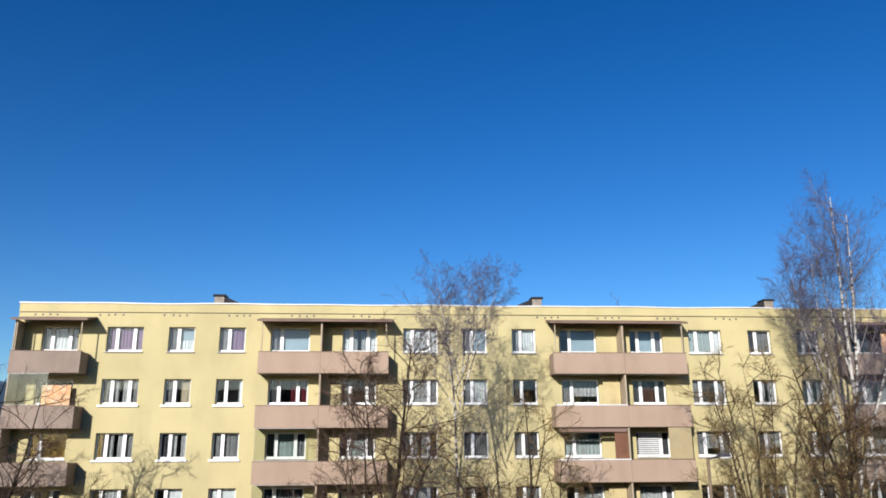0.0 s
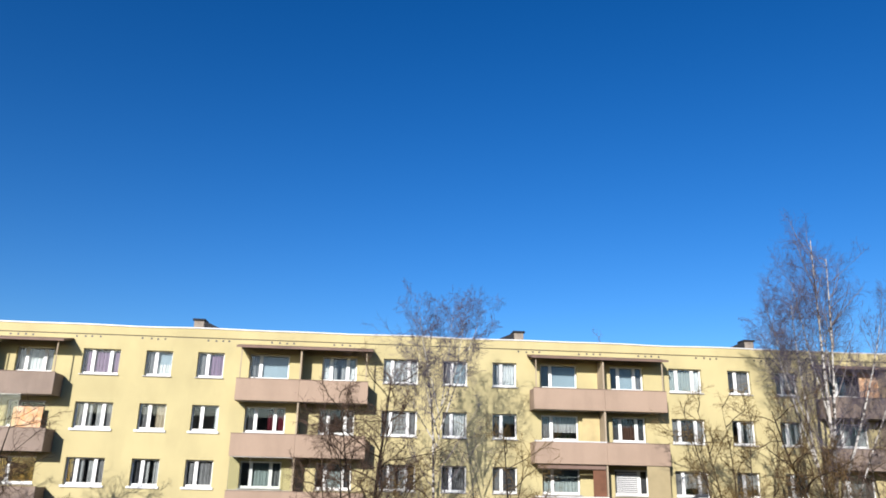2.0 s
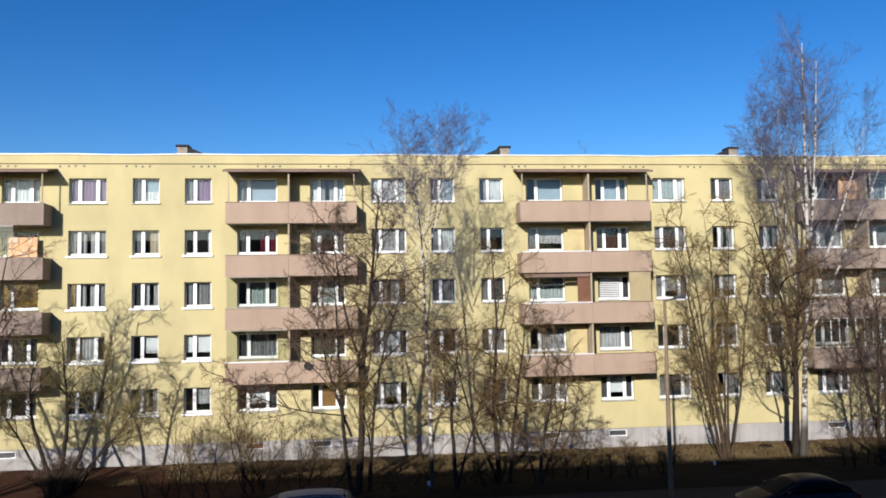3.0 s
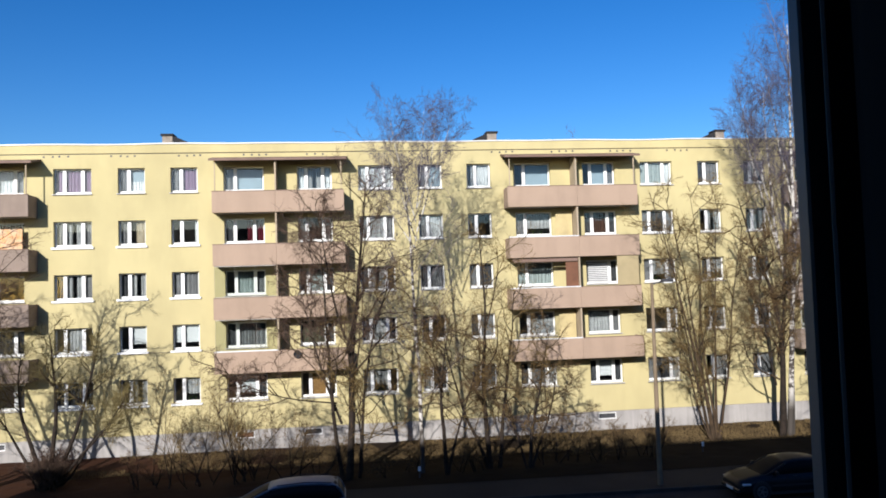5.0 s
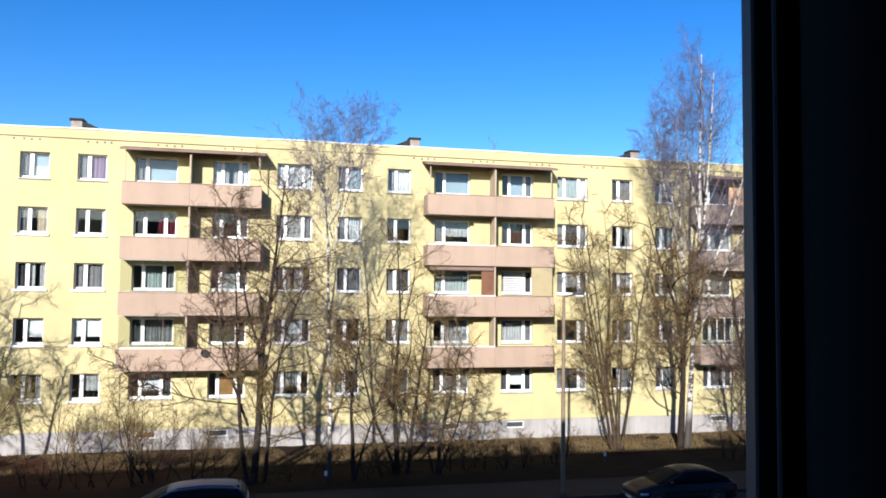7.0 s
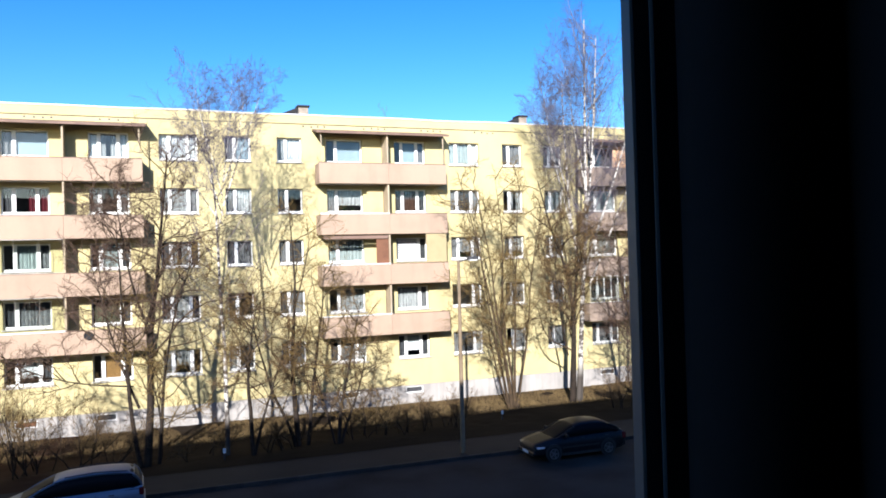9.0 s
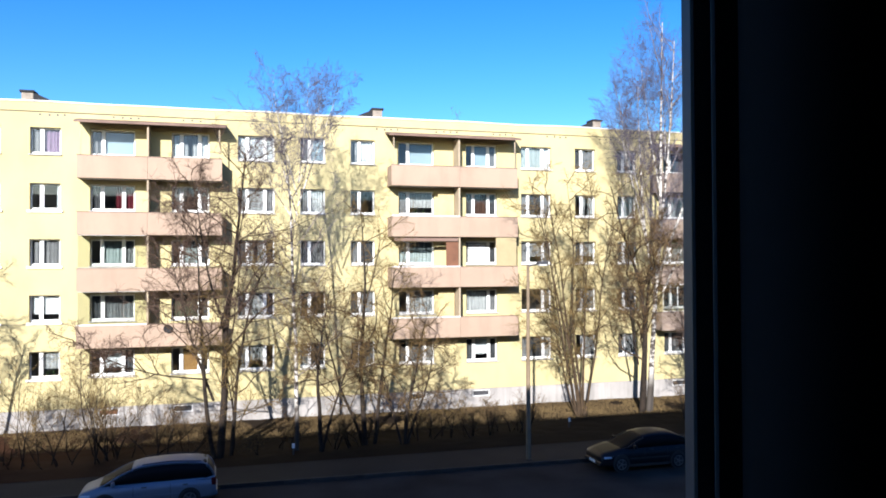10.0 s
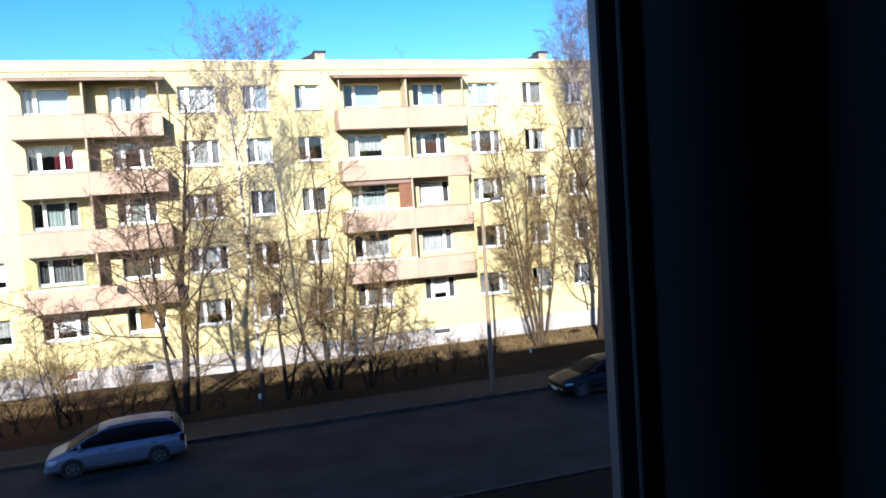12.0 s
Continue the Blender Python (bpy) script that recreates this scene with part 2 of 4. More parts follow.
def wall_with_holes(xs, zs, y0, y1, holes):
    """A wall between y0 and y1 on a grid, open where a hole (x0, x1, z0, z1) is."""
    xs, zs = set(xs), set(zs)
    for h in holes:
        xs |= {h[0], h[1]}
        zs |= {h[2], h[3]}
    xs, zs = sorted(xs), sorted(zs)
    nx, nz = len(xs) - 1, len(zs) - 1
    solid = np.ones((nx + 2, nz + 2), bool)
    solid[0, :] = solid[-1, :] = solid[:, 0] = solid[:, -1] = False
    for a, b, c, d in holes:
        for i in range(nx):
            for k in range(nz):
                if a - 1e-6 <= xs[i] and xs[i + 1] <= b + 1e-6 and c - 1e-6 <= zs[k] and zs[k + 1] <= d + 1e-6:
                    solid[i + 1, k + 1] = False
    bm = bmesh.new()
    cache = {}

    def v(i, j, k):
        key = (i, j, k)
        if key not in cache:
            cache[key] = bm.verts.new((xs[i], (y0, y1)[j], zs[k]))
        return cache[key]

    for i in range(nx):
        for k in range(nz):
            if not solid[i + 1, k + 1]:
                continue
            bm.faces.new((v(i, 0, k), v(i + 1, 0, k), v(i + 1, 0, k + 1), v(i, 0, k + 1)))
            bm.faces.new((v(i, 1, k), v(i, 1, k + 1), v(i + 1, 1, k + 1), v(i + 1, 1, k)))
            if not solid[i, k + 1]:
                bm.faces.new((v(i, 0, k), v(i, 0, k + 1), v(i, 1, k + 1), v(i, 1, k)))
            if not solid[i + 2, k + 1]:
                bm.faces.new((v(i + 1, 0, k), v(i + 1, 1, k), v(i + 1, 1, k + 1), v(i + 1, 0, k + 1)))
            if not solid[i + 1, k]:
                bm.faces.new((v(i, 0, k), v(i, 1, k), v(i + 1, 1, k), v(i + 1, 0, k)))
            if not solid[i + 1, k + 2]:
                bm.faces.new((v(i, 0, k + 1), v(i + 1, 0, k + 1), v(i + 1, 1, k + 1), v(i, 1, k + 1)))
    return bm


# ---- ground ----
def sheet(x0, x1, y0, y1, nx, ny, height):
    bm = bmesh.new()
    g = [[bm.verts.new((x, y, height(x, y))) for x in np.linspace(x0, x1, nx + 1)] for y in np.linspace(y0, y1, ny + 1)]
    for j in range(ny):
        for i in range(nx):
            bm.faces.new((g[j][i], g[j][i + 1], g[j + 1][i + 1], g[j + 1][i]))
    return bm


def lawn_height(x, y):
    f = min(1.0, max(0.0, (y - 32.0) / 8.4))
    return 0.13 + 0.14 * f + (0.05 * noise.noise((x * 0.5, y * 0.5, 0)) + 0.03 * noise.noise((x * 1.7, y * 1.7, 3))) * min(1, 6 * f)


tagged(part("ground", sheet(-1500, 1500, -1500, 1500, 6, 6, lambda x, y: -0.08), LAND), "brown-green open ground reaching the horizon", "ground", kind="structure")
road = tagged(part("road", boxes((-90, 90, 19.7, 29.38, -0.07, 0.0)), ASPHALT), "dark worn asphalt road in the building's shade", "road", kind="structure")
pavement = tagged(part("pavement", boxes((-90, 90, 29.54, 32.6, -0.07, 0.115)), PAVING), "grey asphalt pavement beside the road, darkened for the shade", "pavement", kind="structure")
tagged(part("lawn", sheet(-90, 90, 31.9, 41.0, 360, 40, lawn_height), SHADE_EARTH), "patchy early-spring lawn, its brown soil darkened for the shade", "lawn", kind="structure")
tagged(part("near_lawn", sheet(-90, 90, 0.61, 19.55, 90, 10, lambda x, y: 0.1), SHADE_EARTH), "shaded lawn below the window", "lawn", kind="structure")
street_kerb = None
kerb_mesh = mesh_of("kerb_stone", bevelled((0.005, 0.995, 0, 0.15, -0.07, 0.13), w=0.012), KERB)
for name, y in (("kerb", 29.385), ("near_kerb", 19.555)):
    kerb = tagged(new(name), "grey kerb stones along the road, darkened for the shade", "kerb", kind="structure")
    for i in range(-60, 60):
        stone = new("kerb_stone", kerb_mesh)
        stone.location, stone.parent = (i, y, 0), kerb
    street_kerb = kerb if name == "kerb" else street_kerb

# the street runs at a slight angle to the block
ALONG = Matrix.Translation((0, 29.3, 0)) @ pose(0, 0, 0, 0, 0, -1.3) @ Matrix.Translation((0, -29.3, 0))
for ob in (road, pavement, street_kerb):
    ob.matrix_basis = ALONG

# ---- the yellow apartment building ----
FY, X0, X1 = 40.4, -19.55, 43.0
SILL, STOREY, WIN_H = 2.80, 2.70, 1.30
building = thing("apartment_building", "five-storey yellow stucco apartment block with pink balconies", "building", (0, 0, 0))
BALCONIES = ((-19.2, -15.75), (-7.0, -0.38), (8.19, 15.29), (24.2, 31.2))
# x0, x1, set behind a balcony
COLUMNS = ((-18.26, -16.41, 1), (-15.0, -13.15, 0), (-11.86, -10.52, 0), (-9.25, -7.9, 0), (-6.59, -4.54, 1), (-2.83, -1.02, 1),
           (0.38, 2.22, 0), (3.55, 4.85, 0), (6.2, 7.5, 0), (8.81, 10.81, 1), (12.64, 14.48, 1), (15.92, 17.78, 0), (19.27, 20.58, 0),
           (21.99, 23.27, 0), (25.05, 27.05, 1), (28.6, 30.4, 1), (31.9, 33.75, 0), (35.3, 36.6, 0), (38.0, 39.3, 0))
holes = [(a, b, SILL + STOREY * k, SILL + STOREY * k + WIN_H) for a, b, _ in COLUMNS for k in range(5)]
part("wall", wall_with_holes((X0, X1), (1.30, 15.62), FY, FY + 0.3, holes), YELLOW, building, "yellow stuccoed wall")
part("wall", boxes((X0, X0 + 0.3, FY + 0.3, FY + 11.7, 1.30, 15.62)), YELLOW, building)
part("wall", boxes((X1 - 0.3, X1, FY + 0.3, FY + 11.7, 1.30, 15.62)), YELLOW, building)
part("wall", boxes((X0, X1, FY + 11.7, FY + 12.0, 1.30, 15.62)), YELLOW, building)
VENTS = ((-18.3, -17.35), (-6.2, -5.25), (-2.72, -1.8), (9.35, 10.35), (13.0, 14.0), (25.6, 26.6))
vent_holes = [(a, b, 0.86, 1.2) for a, b in VENTS]
part("plinth", wall_with_holes((X0 + 0.05, X1 - 0.05), (-0.1, 1.298), FY + 0.04, FY + 0.34, vent_holes), PLINTH, building, "grey rendered basement plinth")
for a, b in VENTS:
    vent = part("basement_window", boxes((a, b, FY + 0.06, FY + 0.1, 0.86, 0.9), (a, b, FY + 0.06, FY + 0.1, 1.16, 1.2), (a, a + 0.04, FY + 0.06, FY + 0.1, 0.9, 1.16), (b - 0.04, b, FY + 0.06, FY + 0.1, 0.9, 1.16)), WHITE, building)
    part("pane", boxes((a + 0.04, b - 0.04, FY + 0.2, FY + 0.22, 0.9, 1.16)), WOOD if a == -6.2 else DARK_METAL, vent)
# attic band, joint, flashing and roof
part("attic", boxes((X0, X1, FY - 0.05, FY + 0.25, 15.66, 16.10)), YELLOW, building, "yellow attic band")
part("joint", boxes((X0 + 0.02, X1 - 0.02, FY + 0.01, FY + 0.24, 15.62, 15.66)), DARK_METAL, building)
part("attic", boxes((X0, X0 + 0.25, FY + 0.25, FY + 12, 15.66, 16.10)), YELLOW, building)
flash_rings = [[(x, y, z + 0.025 * math.sin(x * 0.9) * math.sin(x * 0.23 + 1)) for y, z in ((FY - 0.10, 16.104), (FY + 0.3, 16.104), (FY + 0.3, 16.16), (FY - 0.10, 16.16))] for x in np.linspace(X0 - 0.04, X1 + 0.04, 90)]
flash = bmesh.new()
flash_v = [[flash.verts.new(p) for p in r] for r in flash_rings]
for a, b in zip(flash_v, flash_v[1:]):
    for i in range(4):
        flash.faces.new((a[i], b[i], b[(i + 1) % 4], a[(i + 1) % 4]))
part("flashing", flash, FLASHING, building, "white sheet-metal roof edge")
part("roof", boxes((X0 + 0.25, X1, FY + 0.3, FY + 12, 15.5, 15.9)), ROOF, building)
for k in range(1, 5):
    part("floor_slab", boxes((X0 + 0.3, X1 - 0.3, FY + 0.3, FY + 4.0, SILL - 1.05 + STOREY * k, SILL - 0.85 + STOREY * k)), ROOM, building)
part("inner_wall", boxes((X0 + 0.3, X1 - 0.3, FY + 4.0, FY + 4.1, -0.1, 15.5)), ROOM, building)
for x in (-15.4, -12.5, -9.8, -7.4, -3.7, -0.1, 2.9, 5.5, 7.9, 11.8, 15.5, 18.5, 21.3, 23.8, 27.8, 31.4, 34.5, 37.3):
    part("inner_wall", boxes((x - 0.06, x + 0.06, FY + 0.3, FY + 4.0, 1.3, 15.5)), ROOM, building)
# clusters of small roof-vent holes under the joint
hole_mesh = mesh_of("vent_hole", boxes((0, 0.1, -0.004, 0.05, 0, 0.09)), DARK_METAL)
x = X0 + 0.75
while x < X1 - 2:
    for dx in (0.0, 0.42, 0.78, 1.15)[: random.choice((3, 4, 4, 4))]:
        hole = new("vent_hole", hole_mesh)
        hole.location, hole.parent = (x + dx + random.uniform(-0.04, 0.04), FY, 15.47 + random.uniform(-0.02, 0.02)), building
    x += 3.3
# what hangs behind each casement, floor by floor from the top; a column's letter: 3 two mullions, 2 one, L and R one wide light
# d dark, g grey, s sheer, n white net, l lilac, r red, k half red, m mint, b pale blue for reflected sky, h lower half,
# u upper part, w wood, B brown, e beige half, p parted sheers, v slats, x white edge, o olive, q net over a dark lower
# part
CONTENTS = {
    0: "3:gng L:do L:dd 3:ddd 3:ddd", 1: "3:lll 3:gpg 3:dpg 3:dsd 3:ddd", 2: "2:gh 2:ge 2:dp 2:du 2:dp", 3: "2:gl 2:dx 2:gg 2:uu 2:dq",
    4: "L:gb 3:dkr 3:dmg L:dg 3:dud", 5: "3:npn 3:gdg 3:dmd R:od 3:dwd", 6: "3:nnn 3:gsg 3:dpd 3:gsd 3:gqd", 7: "2:gb 2:gn 2:dg 2:dd 2:sd",
    8: "2:pn 2:dd 2:gd 2:dg 2:dg", 9: "L:db L:gq L:mm L:ds 3:dgs", 10: "3:dbg 3:dBd R:vd R:sg 3:dud", 11: "3:mmn 3:gdg 3:gqg 3:ddg 3:gds",
    12: "2:dg 2:dp 2:dq 2:dg 2:dg", 13: "2:gq 2:dp 2:dd 2:dd 2:dg", 14: "L:dd L:dp L:gg L:dd 3:dgd", 15: "3:dsd 3:dgd 3:sds 3:gsg 3:ddd",
    16: "3:gsg 3:dgd 3:gsg 3:dsd 3:gdg", 17: "2:dg 2:gs 2:dd 2:dg 2:dd", 18: "2:gs 2:dg 2:ds 2:dd 2:gg"}
CUTS = {"3": (0.26, 0.74), "2": (0.37,), "L": (0.28,), "R": (0.74,)}
CLOTH = {"g": GREY_CURTAIN, "s": SHEER, "n": PALE_NET, "l": LILAC, "r": RED, "m": MINT, "B": DARK_BROWN, "o": OLIVE_CLOTH}


def pot(x, y, z):
    """A small clay flower pot with a tuft of leaves, on a window board."""
    p = thing("flower_pot", "small clay flower pot with a green plant on a window board", "flower pot", (x, y, z + 0.003), "flower pots in the windows")
    bm = bmesh.new()
    bmesh.ops.create_cone(bm, cap_ends=True, segments=12, radius1=0.055, radius2=0.08, depth=0.14, matrix=Matrix.Translation((0, 0, 0.07)))
    part("pot", bm, BRICK, p)
    rnd = random.Random(int(x * 100))
    bm = bmesh.new()
    for i in range(14):
        a, r, h = rnd.uniform(0, 6.28), rnd.uniform(0.05, 0.15), rnd.uniform(0.1, 0.28)
        v = [bm.verts.new((0.02 * math.cos(a + 1.57), 0.02 * math.sin(a + 1.57), 0.13)), bm.verts.new((-0.02 * math.cos(a + 1.57), -0.02 * math.sin(a + 1.57), 0.13)), bm.verts.new((r * math.cos(a), r * math.sin(a) * 0.4, 0.13 + h))]
        bm.faces.new(v)
    tagged(part("leaves", bm, LEAF, p), kind="stuff")


def curtain_mesh(x0, x1, z0, z1, y):
    bm = bmesh.new()
    n = max(6, int((x1 - x0) / 0.05))
    row = [[bm.verts.new((a, y + 0.03 * math.sin(a * 38 + 1.5 * math.sin(a * 7)), z)) for a in np.linspace(x0, x1, n)] for z in (z0, z1)]
    for i in range(n - 1):
        bm.faces.new((row[0][i], row[0][i + 1], row[1][i + 1], row[1][i]))
    return bm


def window(col, k, x0, x1, behind):
    z0 = SILL + STOREY * k
    z1 = z0 + WIN_H
    yf, yb = FY + 0.20, FY + 0.26
    w = x1 - x0
    kind, hangings = CONTENTS[col].split()[4 - k].split(":")
    o, m, low = 0.07, 0.085, 0.12
    edges = [x0 + o] + [e for c in CUTS[kind] for e in (x0 + c * w - m, x0 + c * w + m)] + [x1 - o]
    lights = list(zip(edges[::2], edges[1::2]))
    win = part("window", wall_with_holes((x0, x1), (z0, z1), yf, yb, [(a, b, z0 + low, z1 - o) for a, b in lights]), WHITE, building)
    for a, b in lights:
        pane = part("pane", boxes((a, b, yf + 0.03, yf + 0.04, z0 + low, z1 - o)), PANE, win)
        pane.visible_shadow = False
    wide = not behind and x1 < 0 and k < 4
    part("sill", bevelled((x0 - (0.1 if wide else 0.05), x1 + (0.1 if wide else 0.05), FY - 0.09, FY + 0.20, z0 - (0.11 if wide else 0.05), z0 - 0.003), w=0.008), WHITE if wide else SILL_GREY, win)
    yc = FY + 0.36

    def cloth(name, a, b, c, d, m, y=yc):
        part(name, curtain_mesh(a, b, c, d, y), m, win)

    for (a, b), code in zip(lights, hangings):
        a, b, bottom, top = a - 0.06, b + 0.06, z0 + 0.02, z1 - 0.01
        u = b - a
        if code in CLOTH:
            cloth("curtain", a, b, bottom, top, CLOTH[code])
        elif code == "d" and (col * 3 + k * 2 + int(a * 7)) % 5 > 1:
            # added dark grey sheet that stands for the dim room
            cloth("curtain", a, b, bottom, top, ROOM_GLOOM)
        elif code == "k":
            cloth("curtain", a + 0.62 * u, b, bottom, top, RED)
        elif code == "b":
            # pale blue sheet in place of the sky's reflection in the pane
            part("blind", boxes((a, b, yc, yc + 0.01, bottom, top)), SKY_SHEET, win)
        elif code == "h":
            cloth("curtain", a, b, bottom, bottom + 0.62, PALE_NET)
            part("blind", boxes((a, b, yc + 0.04, yc + 0.05, bottom + 0.5, top)), SKY_SHEET, win)
        elif code == "u":
            part("blind", boxes((a, b, yc, yc + 0.01, bottom + 0.36, top)), PALE_NET, win)
        elif code == "w":
            part("board", boxes((a + 0.02, b - 0.02, FY + 0.30, FY + 0.32, bottom, top)), WOOD_LIGHT, win)
        elif code == "e":
            cloth("curtain", a + 0.35 * u, b, bottom, top, BEIGE)
        elif code == "p":
            cloth("curtain", a, a + 0.34 * u, bottom, top, SHEER)
            cloth("curtain", b - 0.40 * u, b, bottom, top, SHEER)
        elif code == "v":
            part("blind", boxes((a, b, yc, yc + 0.01, bottom, top)), GREY_CURTAIN, win)
        elif code == "x":
            cloth("curtain", b - 0.26 * u, b, bottom, top, PALE_NET)
        elif code == "q":
            cloth("curtain", a, b, bottom + 0.42, top, SHEER)
            for f in (0.3, 0.62):
                pot(a + f * u, yc - 0.09, z0)


for c, (a, b, behind) in enumerate(COLUMNS):
    for k in range(5):
        window(c, k, a, b, behind)

BD = 1.15
def balcony(x0, x1, k, div):
    pink = GREY_PINK if x0 < -15 or x0 > 20 else PINK
    y0, y1 = FY - BD, FY - 0.004
    zb = 12.39 - STOREY * (4 - k)
    zt = zb + 1.08
    slab = part("balcony", boxes((x0 + 0.01, x1 - 0.01, y0 + 0.08, y1, zb + 0.02, zb + 0.16)), CONCRETE, building, "concrete balcony with pink parapet")
    edges = [x0 + 0.0, div, x1] if div else [x0, x1]
    for a, b in zip(edges, edges[1:]):
        part("parapet", bevelled((a + 0.003, b - 0.003, y0, y0 + 0.075, zb, zt), w=0.008), pink, slab)
    for a in (x0, x1 - 0.07):
        part("parapet", bevelled((a, a + 0.07, y0 + 0.078, y1, zb, zt), w=0.008), pink, slab)
    for a, b in zip(edges, edges[1:]):
        part("coping", boxes((a, b, y0 - 0.02, y0 + 0.10, zt + 0.002, zt + (0.055 if (k, a) in LIGHT_COPING else 0.03))), FLASHING if (k, a) in LIGHT_COPING else CANOPY, slab)
    top = zb + STOREY - 0.004 if k < 4 else 15.08
    if div:
        part("divider", boxes((div - 0.04, div + 0.04, y0 + 0.10, y1, zt + 0.034, top)), SIDE, slab)
        part("divider", boxes((div - 0.04, div + 0.04, y0 + 0.11, y1, zb + 0.17, zt + 0.03)), SIDE, slab)
    if x0 < -15:
        part("end_screen", bevelled((x0 + 0.002, x0 + 0.062, y0 + 0.14, y1, zt + 0.004, top), w=0.004), SIDE, slab)
    if k == 4:
        for a in (x0 + 0.12, x1 - 0.16):
            part("post", boxes((a, a + 0.05, y0 + 0.08, y0 + 0.13, zt + 0.034, 15.06)), SIDE, slab)
        bm = bmesh.new()
        n = int((x1 - x0) / 0.18)
        for i in range(n):
            a = x0 - 0.12 + (x1 - x0 + 0.3) * i / n
            b = x0 - 0.12 + (x1 - x0 + 0.3) * (i + 1) / n
            v = [bm.verts.new(p) for p in ((a, y0 - 0.12, 15.02), (b, y0 - 0.12, 15.02), (b, y1, 15.30), (a, y1, 15.30), (a, y0 - 0.12, 15.13), (b, y0 - 0.12, 15.13), (b, y1, 15.40), (a, y1, 15.40))]
            for f in ((3, 2, 1, 0), (4, 5, 6, 7), (0, 1, 5, 4), (1, 2, 6, 5), (2, 3, 7, 6), (3, 0, 4, 7)):
                bm.faces.new([v[q] for q in f])
        part("canopy", bm, CANOPY, slab, "brown sheet canopy")
    return slab


LIGHT_COPING = {(3, 8.19), (1, 8.19), (1, -7.0), (1, 12.08), (2, 8.19)}
slabs = {}
for bi, (a, b) in enumerate(BALCONIES):
    for k in range(1, 5):
        slabs[bi, k] = balcony(a, b, k, (None, -3.85, 11.95, 27.8)[bi])


def glazing(bi, k, x0, x1, panes, frame_mat=WHITE):
    zb = 12.39 - STOREY * (4 - k) + 1.08 + 0.035
    zt = 12.39 - STOREY * (4 - k) + STOREY - 0.01 if k < 4 else 15.05
    y = FY - BD + 0.03
    w = (x1 - x0) / panes
    side = 0.018 if frame_mat is WHITE else 0.003
    for i in range(panes):
        a, b = x0 + i * w, x0 + (i + 1) * w - 0.004
        f = part("glazing_frame", boxes((a, b, y, y + 0.03, zb, zb + 0.025), (a, b, y, y + 0.03, zt - 0.025, zt), (a, a + side, y, y + 0.03, zb + 0.025, zt - 0.025), (b - side, b, y, y + 0.03, zb + 0.025, zt - 0.025)), frame_mat, slabs[bi, k])
        p = part("glazing_pane", boxes((a + side, b - side, y + 0.012, y + 0.018, zb + 0.025, zt - 0.025)), LOGGIA, slabs[bi, k])
        p.visible_shadow = False


glazing(1, 2, -6.93, -3.9, 3, STEEL)
glazing(1, 1, -6.93, -3.9, 3, STEEL)
glazing(0, 3, -19.1, -17.2, 2, STEEL)
part("board", boxes((-17.75, -16.35, FY - 0.35, FY - 0.32, 10.3, 11.85)), ORANGE, slabs[0, 3], "orange patterned panel on the balcony")
part("screen", bevelled((14.0, 15.2, FY - BD + 0.03, FY - BD + 0.06, 8.11, 9.66), w=0.005), BEIGE_PANEL, slabs[2, 2], "beige screen on the balcony")
glazing(3, 1, 24.3, 31.1, 14)
glazing(3, 4, 28.0, 31.1, 3)
part("board", boxes((11.2, 11.88, FY - BD + 0.12, FY - BD + 0.15, 8.1, 9.55)), WOOD, slabs[2, 2], "brown wooden panel")
for k in (1, 3):
    for i in range(8):
        part("cupboard_board", boxes((10.95 + 0.115 * i, 11.055 + 0.115 * i, FY - 0.30, FY - 0.27, 12.39 - STOREY * (4 - k) + 0.18, 12.39 - STOREY * (4 - k) + 2.45)), YELLOW_BOARD, slabs[2, k])
part("awning", bevelled((8.35, 11.85, FY - BD + 0.02, FY - BD + 0.16, 9.44, 9.62), w=0.02), CANOPY, slabs[2, 2], "rolled brown awning")
part("board", boxes((26.6, 27.7, FY - 0.4, FY - 0.37, 13.0, 14.9)), ORANGE, slabs[3, 4])

for i in range(13):
    part("blind_slat", boxes((12.78, 13.88, FY + 0.13, FY + 0.155, 8.22 + 0.098 * i, 8.272 + 0.098 * i)), FLASHING, slabs[2, 2])
dish = bmesh.new()
for i, (r0, r1, d0, d1) in enumerate(((0.02, 0.12, 0.0, -0.02), (0.12, 0.2, -0.02, -0.07))):
    ring = [[dish.verts.new((-2.9 + r * math.cos(q * math.pi / 9), FY - BD - 0.06 + d, 5.15 + r * math.sin(q * math.pi / 9))) for q in range(18)] for r, d in ((r0, d0), (r1, d1))]
    for q in range(18):
        dish.faces.new((ring[0][q], ring[0][(q + 1) % 18], ring[1][(q + 1) % 18], ring[1][q]))
box(dish, -2.92, -2.88, FY - BD - 0.06, FY - BD - 0.002, 5.12, 5.18)
tagged(part("satellite_dish", dish, BLACK_FELT), "small dark satellite dish on a pink balcony parapet", "satellite dish")

part("cable", boxes((-13.2, -7.3, FY - 0.025, FY - 0.005, 5.40, 5.42)), DARK_METAL, building)
